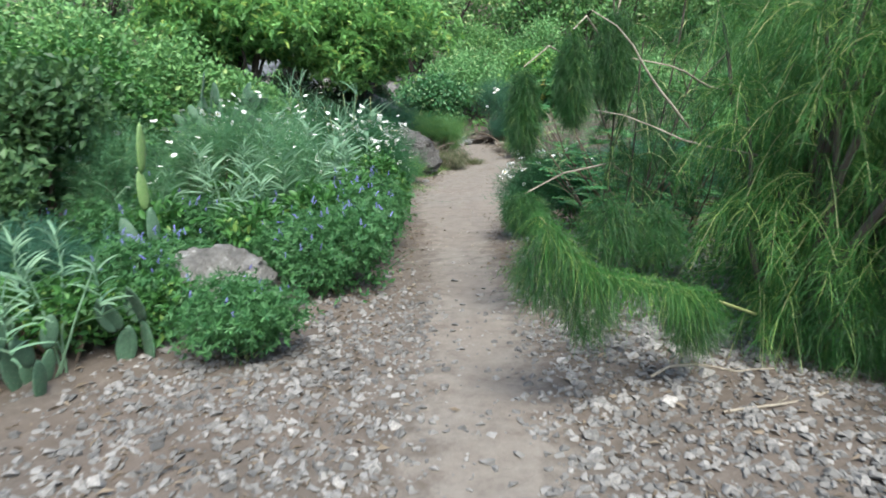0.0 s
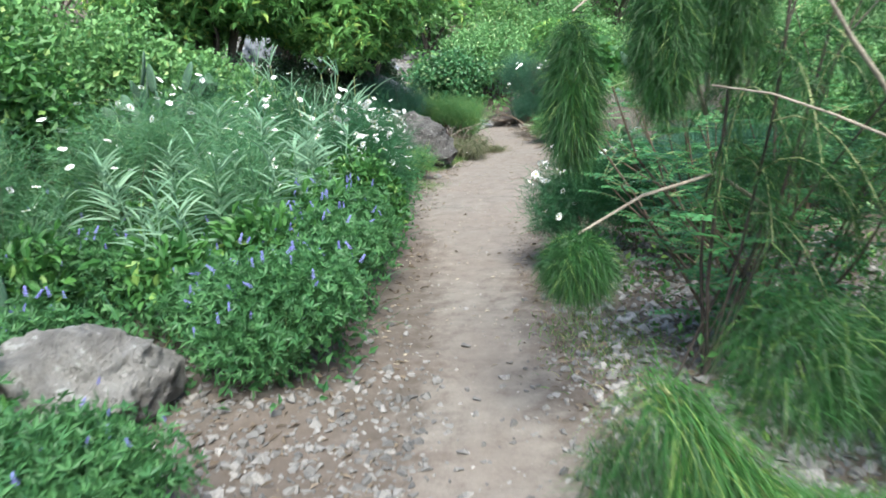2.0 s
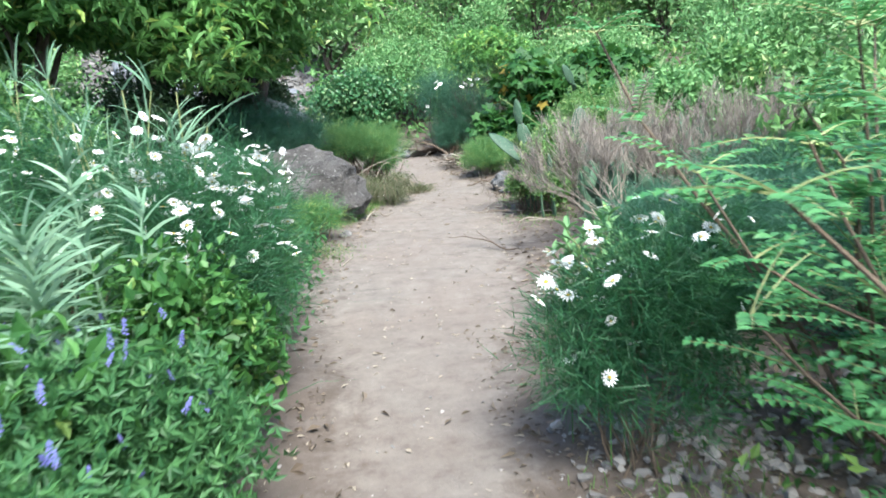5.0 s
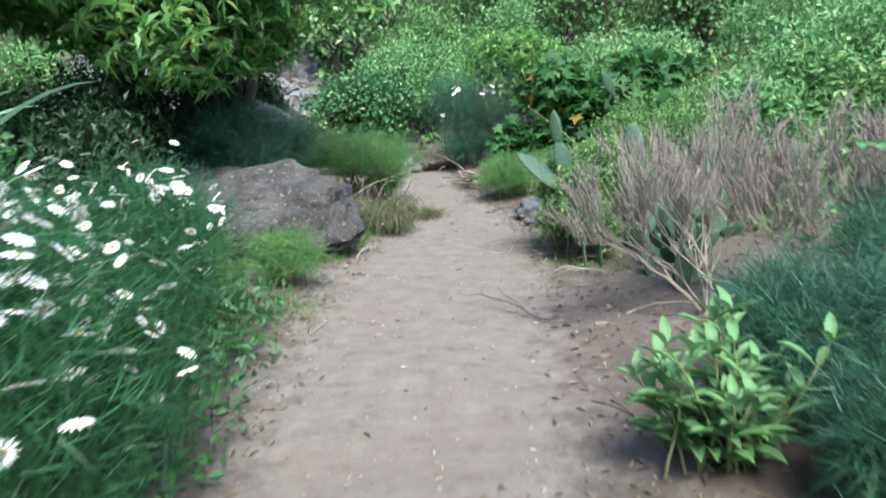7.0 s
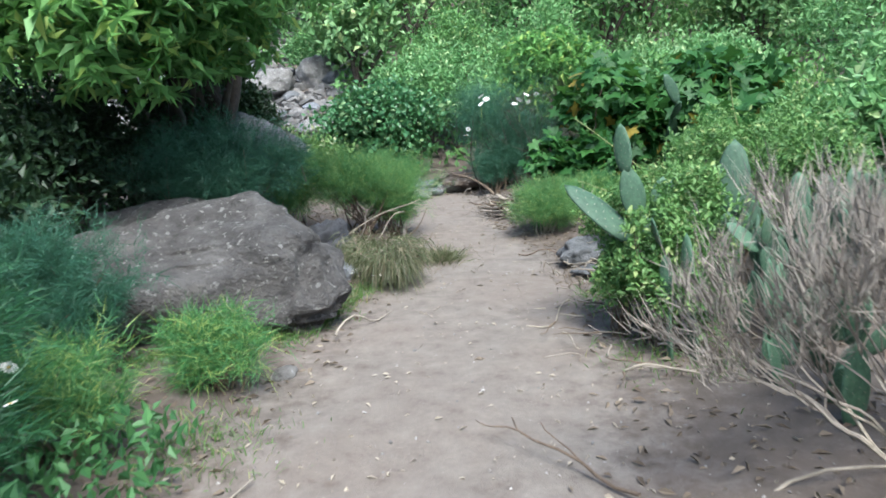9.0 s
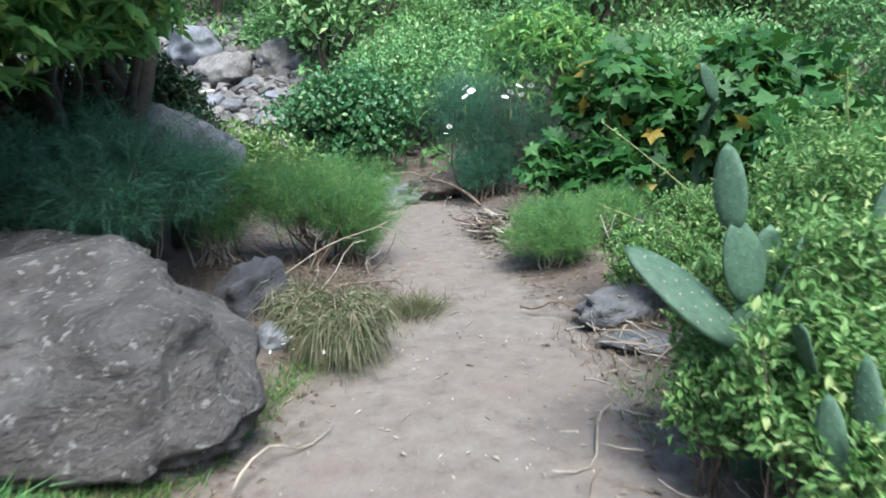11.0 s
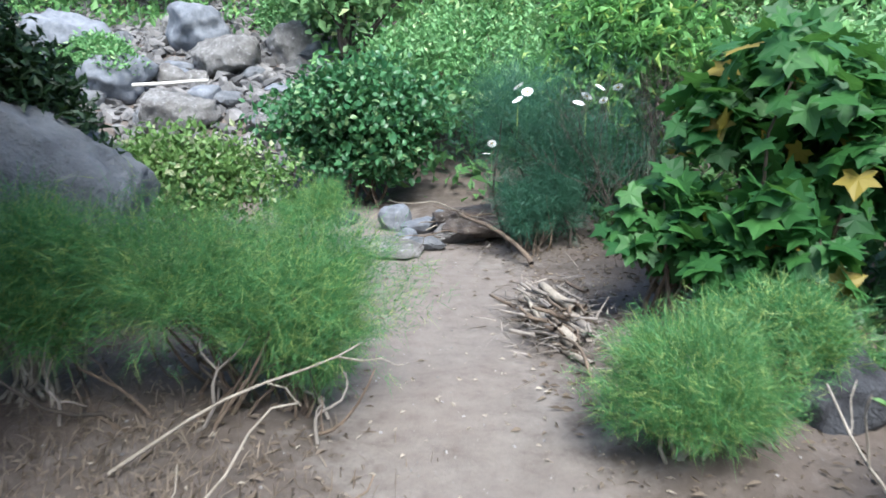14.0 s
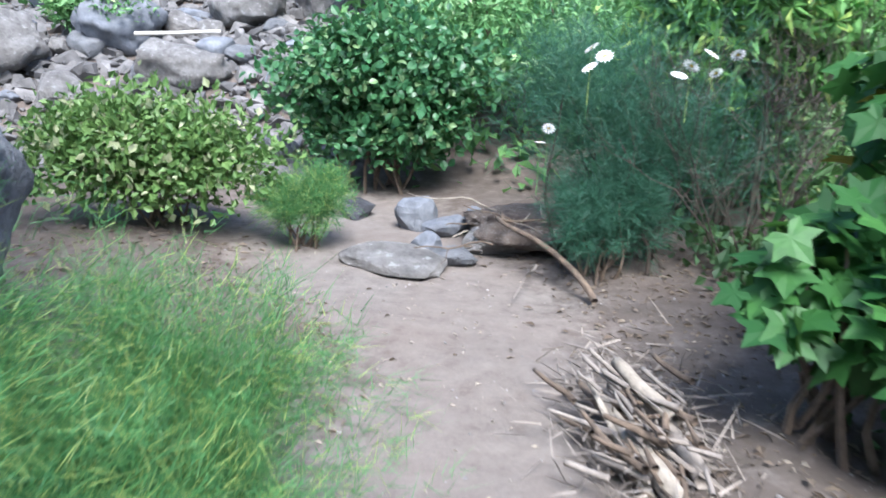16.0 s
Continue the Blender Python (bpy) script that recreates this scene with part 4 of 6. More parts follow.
for k, (a, b) in enumerate((((1.35, 4.0, 1.25), (0.75, 3.75, 1.85)), ((1.6, 4.2, 1.45), (1.0, 3.9, 1.62)), ((1.7, 3.9, 1.1), (0.85, 4.1, 1.35)))):
    part("bare_branch", mesh_of("bare_branch", *tube(bend(np.array(a), np.array(b), wr, 0, 0.03, 7) - np.array(ws.location), 0.008, 0.003, 6), M_PALE_STEM, smooth=True), ws, "pale bare branch")

# ---- beside the middle of the path ----
daisy_bush(0.84, 6.75, 0.42, 0.4, 0.86, 9500, 48, 120, "low blue-green daisy bush with white flowers at the path edge", 0.03, 0.06)
daisy_bush(1.3, 7.15, 0.4, 0.35, 0.85, 6500, 14, 121, "blue-green daisy bush beside the path with few flowers", 0.026, 0.1)


def pinnate_shrub(x, y, h, n, seed, label):
    """Leaning stems and feathered leaves of paired round leaflets."""
    rng = rng_of(seed)
    ob = thing("pinnate_shrub", label, "shrub", x, y)
    stems, V, ribs = [], [], []
    for k in range(9):
        e = np.array((rng.uniform(-0.95, 0.5), rng.uniform(-0.75, 0.4), h * rng.uniform(0.55, 1)))
        line = bend((*rng.normal(size=2) * 0.05, -0.05), e, rng, 0.03, 0.04, 7)
        stems.append(tube(line, 0.01, 0.004, 6))
        for j in range(n):
            s = line[int(rng.integers(2, 7))]
            d = unit(np.array((rng.normal(), rng.normal(), rng.uniform(-0.05, 0.45))))
            L = rng.uniform(0.16, 0.3)
            rib = bend(s, s + d * L, rng, -0.06, 0.01, 5)
            ribs.append(tube(rib, 0.003, 0.0015, 3))
            q = np.repeat(np.linspace(0.15, 1, 9), 2)
            P = s + d * L * q[:, None] + np.array((0, 0, 1.0)) * (0.24 * L * q * (1 - q))[:, None]
            side = unit(np.cross(d, (0, 0, 1.0)))
            D = side * np.where(np.arange(18) % 2, 1, -1)[:, None] + d * 0.35
            V.append(scatter(LEAF_FINE, P, D, 0.036, 0.02, rng, up=np.array((0, 0, 3.0))))
    for pc in stems:
        part("stem", mesh_of("stem", *pc, M_STEM), ob)
    stuff(part("leaf_ribs", mesh_of("leaf_ribs", *join(ribs), M_GREENSTEM), ob))
    part("leafage", mesh_of("leafage", *join(V), M_PINNATE), ob)
    return ob


pinnate_shrub(1.5, 5.25, 1.25, 20, 133, "dark open shrub with small feathered leaflets under the weeping shrub")
pinnate_shrub(1.85, 6.05, 1.2, 16, 132, "leafy shrub with feathered round leaflets close to the path")
pinnate_shrub(1.7, 6.65, 1.5, 24, 130, "open shrub with feathered round leaflets on leaning brown stems")
pinnate_shrub(2.35, 6.6, 1.6, 22, 131, "tall open shrub with feathered round leaflets")
for k, (bx, by, r, h) in enumerate(((1.75, 8.55, 0.45, 0.62), (2.2, 8.1, 0.5, 0.75), (2.5, 9.0, 0.6, 0.85), (2.2, 7.45, 0.5, 0.8), (3.0, 8.2, 0.6, 0.95), (1.75, 7.95, 0.4, 0.5))):
    feathery("feathery_bush", "soft blue-green feathery bush beside the dusty path", "bush", bx, by, r, r, 0.03, h, 8500, 0.12, 0.004, 0.2, M_DILL_BLUE, 140 + k, group="feathery green bushes",
             rise=0.8, tufts=140)


def lance_plant(x, y, h, n, seed, label):
    """Upright leafy stems with big pointed leaves in whorls."""
    rng = rng_of(seed)
    ob = thing("lance_leaf_plant", label, "plant", x, y)
    stems, count = [], 0
    me = None
    for k in range(n):
        e = np.array((rng.normal() * 0.15, rng.normal() * 0.12, h * rng.uniform(0.4, 1)))
        line = bend((*rng.normal(size=2) * 0.06, -0.03), e, rng, 0, 0.03, 8)
        stems.append(tube(line, 0.006, 0.003, 5))
        for j in range(13):
            s = line[min(7, 2 + j // 2)]
            a = j * 2.4 + rng.normal() * 0.2
            d = np.array((math.cos(a), math.sin(a), 0.15 + 0.07 * j))
            if me is None:
                v, f = scatter(LEAF_FINE, np.zeros((1, 3)), np.array(((0, 1.0, 0),)), 1.0, 0.31, rng_of(1), up=np.array((0, 0, 9.0)))
                me = mesh_of("leaf", v, f, M_LANCE, smooth=True)
            q = Vector(d).to_track_quat("Y", "Z").to_matrix().to_4x4()
            L = rng.uniform(0.13, 0.2) * (1 - 0.03 * j)
            part("leaf", me, ob, m=Matrix.Translation(Vector(s)) @ q @ Matrix.Diagonal((L, L, L, 1)))
    for pc in stems:
        part("stem", mesh_of("stem", *pc, M_GREENSTEM), ob)
    return ob


lance_plant(1.27, 8.3, 0.54, 22, 150, "fresh green plant with big pointed leaves at the path edge")
lance_plant(1.8, 7.9, 0.25, 3, 151, "small green plant with pointed leaves")
dry_brush(1.95, 9.85, 0.82, 0.3, 0.92, 8, 160, "leafless pale brown shrub with dense upright twigs over prickly pears", foot=0.06, leafless=12)
dry_brush(2.75, 9.85, 0.7, 0.3, 0.95, 10, 161, "leafless brown shrub with dense upright twigs")
prickly_pear(2.1, 10.85, "low grey-green prickly pear before the leafless shrub", 4, 166, 0.25, spread=0.3, levels=3, turn=-1.5)
prickly_pear(1.92, 11.5, "low prickly pear at the path edge under the dry shrub", 2, 165, 0.25, spread=0.18, levels=2)
pad_low = thing("prickly_pear", "pale prickly pear pad lying flat among dry twigs", "cactus", 2.0, 10.4, group="prickly pears")
put_pad(pad_low, (0, 0, -0.03), (0.05, 0.1, 1), (0.3, -1, 0), 0.36, 0.7)
put_pad(pad_low, (0.0, 0.02, 0.3), (-0.1, 0.1, 1), (0.5, -1, 0), 0.34, 0.7)
put_pad(pad_low, (-0.1, 0.0, 0.6), (1, 0.0, 0.12), (0, -0.35, 1), 0.34, 0.8)
prickly_pear(1.85, 12.0, "grey-green prickly pear under the dry shrub", 5, 162, 0.3, spread=0.35, levels=3)
prickly_pear(2.45, 11.5, "grey-green prickly pear under the dry shrub with broad pads", 6, 163, 0.32, spread=0.45, levels=3)
prickly_pear(3.0, 11.9, "grey-green prickly pear behind the dry shrub", 5, 164, 0.34, spread=0.45, levels=3)

# ---- boulders and bushes before the bend ----
rock("boulder", "big grey-brown lichen-spotted boulder beside the path", -1.02, 12.5, 0.92, 0.84, 0.45, 171, M_BOULDER, 0.23, 0.18, 5, 16, rough=0.17, boxy=0.6)
rock("boulder", "flat-topped grey-brown boulder behind the big one", -1.6, 13.45, 0.85, 0.5, 0.44, 172, M_BOULDER, 0.25, 0.1, 5, 14, group="grey boulders")
rock("dark_rock", "dark blue-grey angular rock beside the boulder", -0.42, 13.9, 0.3, 0.26, 0.24, 173, M_DARKROCK, 0.25, 0.5, 4, 20, rough=0.3)
rock("dark_rock", "small dark rock against the boulder", -0.2, 13.35, 0.1, 0.14, 0.09, 174, M_BLUEROCK, 0.3, 0.5, 3, 12)
rock("boulder", "tall smooth grey boulder behind the feathery bush", -1.75, 16.3, 1.04, 0.72, 0.9, 175, M_ROCK, 0.15, 0.0, 5, 8, group="grey boulders", rough=0.1)
rock("flat_stone", "pale stone at the path edge before the bend", -0.3, 11.4, 0.09, 0.06, 0.04, 177, M_PALEROCK, 0.3, 0.9, 3, 8)
rock("grey_stone", "grey stone under the lime-green shrub", 1.8, 13.6, 0.36, 0.2, 0.15, 178, M_ROCK, 0.28, 0.4, 4, 18, rough=0.3)
rock("grey_stone", "flat grey stone among sticks", 1.75, 13.15, 0.24, 0.14, 0.06, 179, M_ROCK, 0.36, -0.2, 3, 10)
rock("dark_rock", "dark rock under the feathery bush", 2.4, 15.15, 0.24, 0.2, 0.2, 180, M_DARKROCK, 0.2, 0.4, 4, 10)
def drooping_tuft(x, y, r, h, n, seed, label):
    """Pale crooked twigs with limp drying leaves hanging over."""
    rng = rng_of(seed)
    ob = thing("drooping_tuft", label, "plant", x, y)
    P, D = [], []
    for k in range(26):
        a = rng.uniform(0, 6.28)
        end = np.array((math.cos(a) * r * rng.uniform(0.3, 1), math.sin(a) * r * rng.uniform(0.3, 1), h * rng.uniform(0.6, 1)))
        w = bend((0, 0, 0), end, rng, -0.15, 0.07, 6)
        part("twig", mesh_of("twig", *tube(w, 0.006, 0.003, 4), M_PALE_STEM), ob)
        m = n // 26
        P.append(w[rng.integers(2, 6, m)] + rng.normal(size=(m, 3)) * 0.035)
        D.append(np.array((math.cos(a), math.sin(a), 0.2)) + rng.normal(size=(m, 3)) * 0.5)
    P, D = np.concatenate(P), np.concatenate(D)
    part("hanging_leafage", mesh_of("hanging_leafage", *strands(P, D, rng.uniform(0.08, 0.2, len(P)), 0.006, 1.0, rng, 3), M_DRYGRASS), ob)
    return ob


drooping_tuft(0.17, 13.18, 0.27, 0.34, 1900, 181, "limp drying green-brown plant with pale crooked twigs")
fr2 = rng_of(186)
sd = thing("small_daisies", "tiny white flowers in the grass beside the boulder", "flower", -0.12, 13.2)
SP = np.stack([fr2.normal(size=18) * 0.2, fr2.normal(size=18) * 0.25, fr2.uniform(0.06, 0.14, 18)], 1)
stuff(part("stalkwork", mesh_of("stalkwork", *strands(SP - np.array((0, 0, 0.14)), np.tile((0, 0, 1.0), (18, 1)), 0.14, 0.003, 0, fr2, 2), M_GREENSTEM), sd))
put_flowers(sd, DAISY, "flower_head", SP, 0.012, fr2, 0.4)
drooping_tuft(-0.06, 13.5, 0.2, 0.28, 1100, 182, "limp drying plant hanging over the foot of the boulder")
grass_tuft(0.55, 13.95, 0.2, 0.24, 500, 183, "thin pale grass tuft on the path edge")
feathery("feathery_bush", "dense feathery green bush with bare twisted stems below", "bush", -0.22, 15.25, 0.88, 0.58, 0.07, 0.92, 44000, 0.075, 0.0019, 0.15, M_DILL, 190, group="feathery green bushes", rise=0.8,
         stem=M_STEM, tufts=260, radius=0.011)
feathery("feathery_bush", "feathery green bush drooping to the sandy path", "bush", 0.1, 15.3, 0.34, 0.42, 0.03, 0.7, 26000, 0.075, 0.0019, 0.15, M_DILL, 195, group="feathery green bushes", rise=0.7, tufts=150)
feathery("feathery_bush", "wide feathery green bush before the tall grey boulder", "bush", -0.95, 15.2, 0.5, 0.45, 0.1, 0.9, 14000, 0.1, 0.0028, 0.15, M_DILL, 196, group="feathery green bushes", rise=0.8, tufts=150, stem=M_PALE_STEM)
feathery("feathery_bush", "dark blue-green feathery bush leaning over the boulder", "bush", -1.3, 14.0, 0.9, 0.75, 0.4, 1.25, 24000, 0.12, 0.0032, 0.2, M_DILL_BLUE, 191, group="feathery green bushes", rise=0.7,
         tufts=200)
feathery("feathery_bush", "low feathery green bush leaning over the path", "bush", 1.66, 14.9, 0.55, 0.5, 0.02, 0.5, 28000, 0.07, 0.0019, 0.15, M_DILL, 192, group="feathery green bushes", rise=0.8, tufts=180,
         stem=M_PALE_STEM)
feathery("feathery_bush", "low feathery green bush at the foot of the lobed-leaf shrub", "bush", 2.2, 15.4, 0.5, 0.45, 0.06, 0.45, 11000, 0.09, 0.003, 0.15, M_DILL, 193, group="feathery green bushes", rise=0.8,
         tufts=140)
feathery("feathery_bush", "low feathery green bush beside the daisies", "bush", -0.98, 10.55, 0.36, 0.32, 0.0, 0.5, 6000, 0.1, 0.003, 0.2, M_DILL, 197, group="feathery green bushes", rise=0.8)
feathery("feathery_bush", "small feathery green bush against the flower bed", "bush", -0.55, 11.15, 0.3, 0.28, 0.02, 0.42, 4500, 0.11, 0.0035, 0.2, M_DILL, 194, group="feathery green bushes", rise=0.8)
for k, (bx, by, r, z0, h) in enumerate(((2.08, 12.15, 0.3, 0.25, 0.9), (1.6, 11.5, 0.2, 0.42, 0.85), (1.72, 11.35, 0.24, 0.04, 0.5), (1.62, 11.95, 0.26, 0.3, 0.85), (1.9, 11.7, 0.32, 0.15, 0.95), (1.5, 11.75, 0.16, 0.25, 0.62), (2.25, 12.45, 0.45, 0.3, 1.15), (2.6, 12.9, 0.5, 0.2, 1.3), (1.98, 13.55, 0.42, 0.15, 0.62), (2.9, 12.3, 0.5, 0.3, 1.35),
                                         (2.5, 14.0, 0.45, 0.1, 0.7), (3.3, 13.2, 0.6, 0.3, 1.45))):
    leafy("lime_shrub", "lime-green small-leaved shrub growing through prickly pears", "shrub", bx, by, r, r, min(z0, 0.1), h, int(8500 * r + 300), (0.038, 0.018), M_NEAR_LIME, 200 + k, template=LEAF_FINE if k < 2 else LEAF,
          group="lime-green shrubs", radius=0.005, stem=M_STEM, count=22, size=0.28, fluff=1.0)
pp = prickly_pear(2.1, 11.6, "dark green prickly pear with large upright pads beside the path", 3, 210, 0.36, spread=0.25, levels=2, broad=0.55)
for base, way, face, ln in (((0.05, 0.3, 0.15), (0.05, 0.1, 1), (-0.2, -1, 0.1), 0.42), ((0.1, 0.35, 0.52), (0.03, 0.05, 1), (-0.35, -1, 0), 0.45), ((-0.12, 0.25, 0.4), (-0.6, 0, 0.7), (0.2, -1, 0.1), 0.26),
                            ((0.2, 0.3, 0.3), (0.9, -0.1, 0.45), (0, -1, 0.2), 0.4)):
    put_pad(pp, base, way, face, ln, 0.72)
pp = thing("prickly_pear", "green prickly pear with a big pad leaning towards the path", "cactus", 1.66, 11.8, group="prickly pears")
for base, way, face, ln, wd in (((0.02, 0, -0.05), (-0.1, 0, 1), (-0.2, -1, 0), 0.4, 0.9), ((0.0, 0, 0.3), (-0.15, -0.1, 1), (-0.2, -1, 0), 0.36, 0.95), ((-0.08, -0.07, 0.49), (-0.68, 0.22, 0.6), (0.75, -0.9, 0.5), 0.5, 0.66),
                                ((-0.06, -0.05, 0.62), (-0.25, -0.05, 1), (0.0, -1, 0), 0.3, 0.8), ((-0.13, -0.06, 0.86), (-0.1, 0.05, 1), (-0.8, -0.8, 0), 0.28, 0.66),
                                ((0.05, 0.05, 0.55), (0.5, 0.2, 0.9), (0.9, -0.7, 0), 0.32, 0.8), ((0.05, 0, 0.2), (0.9, -0.2, 0.5), (0, -1, 0.2), 0.34, 0.9)):
    put_pad(pp, base, way, face, ln, wd)
prickly_pear(1.85, 11.2, "low dark green prickly pear in dry litter at the path edge", 4, 211, 0.32, spread=0.28, levels=2, broad=0.58)
pp = thing("prickly_pear", "grey-green prickly pear rising into the lobed leaves", "cactus", 3.0, 15.25, group="prickly pears")
for base, way, face, ln in (((0.3, 1.0, -0.05), (0, 0, 1), (0.2, -1, 0), 0.42), ((0.3, 1.0, 0.34), (0, -0.1, 1), (0.4, -1, 0), 0.42), ((0.3, 0.96, 0.72), (-0.1, -0.6, 0.8), (0.1, -1, 0), 0.42), ((0.26, 0.73, 1.02), (-0.2, -1.0, 0.5), (0.1, -0.6, 0), 0.42), ((0.2, 0.4, 1.17), (-0.5, -0.3, 0.8), (0.3, -1, 0), 0.4)):
    put_pad(pp, base, way, face, ln, 0.62)


def lobed_shrub(x, y, rx, ry, z0, z1, n, seed, label, single=0):
    """A shrub of big maple-like leaves, the foremost ones single."""
    rng = rng_of(seed)
    ob = thing("lobed_leaf_shrub", label, "shrub", x, y, group="lobed-leaf shrubs")
    lumps = lumps_of(rx, ry, z0, z1, 20, rng, 0.36)
    put_stems(ob, lumps, rng, 0.02, 0.006, M_STEM, 0.15)
    P, N = crown_points(n, lumps, rng, 0.5, 0.1)
    D = N * np.array((0.5, 0.5, 0.2)) + rng.normal(size=P.shape) * 0.4 + np.array((0, 0, -0.3))
    s = rng.uniform(0.10, 0.19, len(P))
    up = N * np.array((1.2, 1.2, 0.6)) + np.array((0, 0, 0.9)) + rng.normal(size=P.shape) * 0.25
    order = np.argsort(P[:, 1] + P[:, 0] * 0.4)
    near, rest = order[:single], order[single:]
    part("foliage", mesh_of("foliage", *scatter(LOBED, P[rest], D[rest], s[rest], s[rest], rng, up=up[rest]), M_LOBED), ob)
    forms = []
    for j in range(12):
        v, f = scatter(LOBED, np.zeros((1, 3)), np.array(((0, 1.0, 0),)), 1.0, 1.0, rng_of(j), up=np.array((0, 0, 9.0)))
        forms.append(mesh_of("leaf", v, f, M_LOBED_ONE, smooth=False))
    for j, i in enumerate(near):
        yv = Vector(unit(D[i]))
        xv = yv.cross(Vector(up[i])).normalized()
        m = Matrix((xv * s[i], yv * s[i], xv.cross(yv) * s[i])).transposed().to_4x4()
        part("leaf", forms[j % 12], ob, m=Matrix.Translation(Vector(P[i])) @ m)
    return ob


def single_leaf_material():
    m = M_LOBED.copy()
    m.name = "lobed_leaf_single"
    ns, nt = m.node_tree.nodes, m.node_tree
    info = ns.new("ShaderNodeObjectInfo")
    for link in list(nt.links):
        if link.from_socket.name == "Random Per Island":
            to = link.to_socket
            nt.links.new(info.outputs["Random"], to)
    return m


M_LOBED_ONE = single_leaf_material()
lobed_shrub(2.75, 16.6, 0.85, 0.9, 0.25, 2.0, 1100, 220, "tall shrub of maple-like green leaves, some turning orange", 200)
lobed_shrub(2.02, 16.4, 0.45, 0.4, 0.2, 0.9, 320, 221, "low shrub of maple-like green leaves beside the stick pile", 100)
lobed_shrub(2.4, 15.95, 0.42, 0.38, 0.08, 1.0, 330, 224, "shrub of maple-like green leaves hanging over the feathery bush", 60)
lobed_shrub(4.1, 16.4, 1.1, 1.0, 0.2, 2.0, 1300, 222, "wide shrub of maple-like green and yellowing leaves")
lobed_shrub(3.6, 14.6, 0.8, 0.7, 0.2, 1.35, 800, 223, "shrub of maple-like leaves behind prickly pears")


def lime_shoot(pts, seed, label):
    """A long bare shoot with paired young leaves."""
    rng = rng_of(seed)
    q = np.array(pts)
    ob = thing("lime_shoot", label, "branch", *q[0][:2], z=q[0][2], group="lime-green shoots")
    q = q - q[0]
    part("stem", mesh_of("stem", *tube(q, 0.006, 0.003, 5), M_GREENSTEM), ob)
    P = np.repeat(np.concatenate([q[i] + (q[i + 1] - q[i]) * s for i in range(len(q) - 1) for s in (np.array([[0.15], [0.5], [0.85]]),)]), 2, axis=0)
    D = rng.normal(size=P.shape) + np.array((-0.3, 0, 0.6))
    for j in range(len(P)):
        part("leaf", mesh_of("leaf", *scatter(LEAF_FINE, P[j:j + 1], D[j:j + 1], 0.05, 0.026, rng), M_NEAR_LIME), ob)
    return ob


lime_shoot(((2.5, 13.95, 0.5), (2.3, 13.9, 0.7), (2.07, 13.85, 0.88), (1.85, 13.82, 1.05), (1.69, 13.78, 1.16)), 225, "long lime-green shoot with young leaf pairs")
lime_shoot(((2.3, 13.6, 0.35), (2.1, 13.75, 0.5), (1.9, 13.9, 0.58), (1.75, 14.0, 0.64)), 226, "short lime-green shoot over the feathery bush")
lime_shoot(((2.75, 12.9, 0.7), (2.7, 12.95, 0.95), (2.6, 12.9, 1.2), (2.55, 12.85, 1.4)), 227, "upright lime-green shoot beside the cactus")
stick("bare_twig", "pale forked bare twig over the grey stone", (1.84, 13.7, 0.12), (1.88, 14.45, 0.5), 0.007, 0.004, 228, M_PALE_STEM, 0.05, 2)
stick("bare_twig", "dark bent bare twig hanging over the feathery bush", (-0.6, 14.35, 0.7), (-0.82, 14.4, 1.35), 0.006, 0.003, 229, M_STEM, 0.03, 2, sag=-0.06)

# ---- the bend and the stream bed behind ----
feathery("feathery_bush", "tall dark feathery bush with a few white flowers", "flowering bush", 1.72, 18.75, 1.12, 0.68, 0.04, 1.95, 19000, 0.15, 0.003, 0.15, M_DILL_BLUE, 230, group="feathery green bushes", rise=1.0, sprigs=0.06,
         tufts=260, stem=M_BARK, radius=0.016)
feathery("feathery_bush", "dark feathery growth at the foot of the flowering bush", "bush", 1.5, 18.45, 0.45, 0.4, -0.05, 0.75, 12000, 0.11, 0.0032, 0.2, M_DILL_BLUE, 233, group="feathery green bushes", rise=0.9, tufts=120)
wf = thing("daisy_sprays", "white daisies on thin stalks over the dark feathery bush", "flower", 1.62, 18.6)
fr = rng_of(231)
FL = np.array([(-0.43, -0.45, 1.62), (-0.36, -0.46, 1.58), (-0.43, -0.44, 1.52), (0.03, -0.5, 1.5), (0.1, -0.45, 1.55), (0.22, -0.5, 1.52), (0.21, -0.4, 1.62), (0.35, -0.4, 1.62), (-0.62, -0.4, 1.18), (-0.66, -0.4, 1.1)]) - np.array((-0.1, 0.1, 0.27))
stuff(part("stalkwork", mesh_of("stalkwork", *strands(FL - np.array((0, 0, 0.3)), np.tile((0, 0, 1.0), (len(FL), 1)), 0.3, 0.004, 0, fr, 2), M_DILL), wf))
put_flowers(wf, DAISY, "flower_head", FL, 0.045, fr, 0.5)
dry_brush(2.45, 18.6, 0.8, 0.4, 1.4, 7, 232, "bare dark branches behind the lobed-leaf shrub", M_BARK, 2)
leafy("narrow_leaf_shrub", "bright green shrub of narrow drooping leaves on dark branches", "shrub", 2.55, 19.5, 1.1, 0.7, 0.9, 2.4, 2400, (0.15, 0.15), M_WILLOW, 234, template=ROSETTE, stem=M_BARK, radius=0.022, count=16)
leafy("round_leaf_shrub", "rounded dark green shrub of glossy small leaves", "shrub", -0.35, 21.2, 1.25, 1.0, 0.12, 1.8, 11000, (0.09, 0.065), M_IVY, 240, template=LEAF_FINE, count=34, radius=0.02, size=0.32)
leafy("low_shrub", "low lime-green shrub with pale flowers and reddish leaves", "shrub", -1.65, 19.0, 1.15, 0.65, 0.0, 1.0, 9500, (0.07, 0.045), M_LOW, 241, count=26)
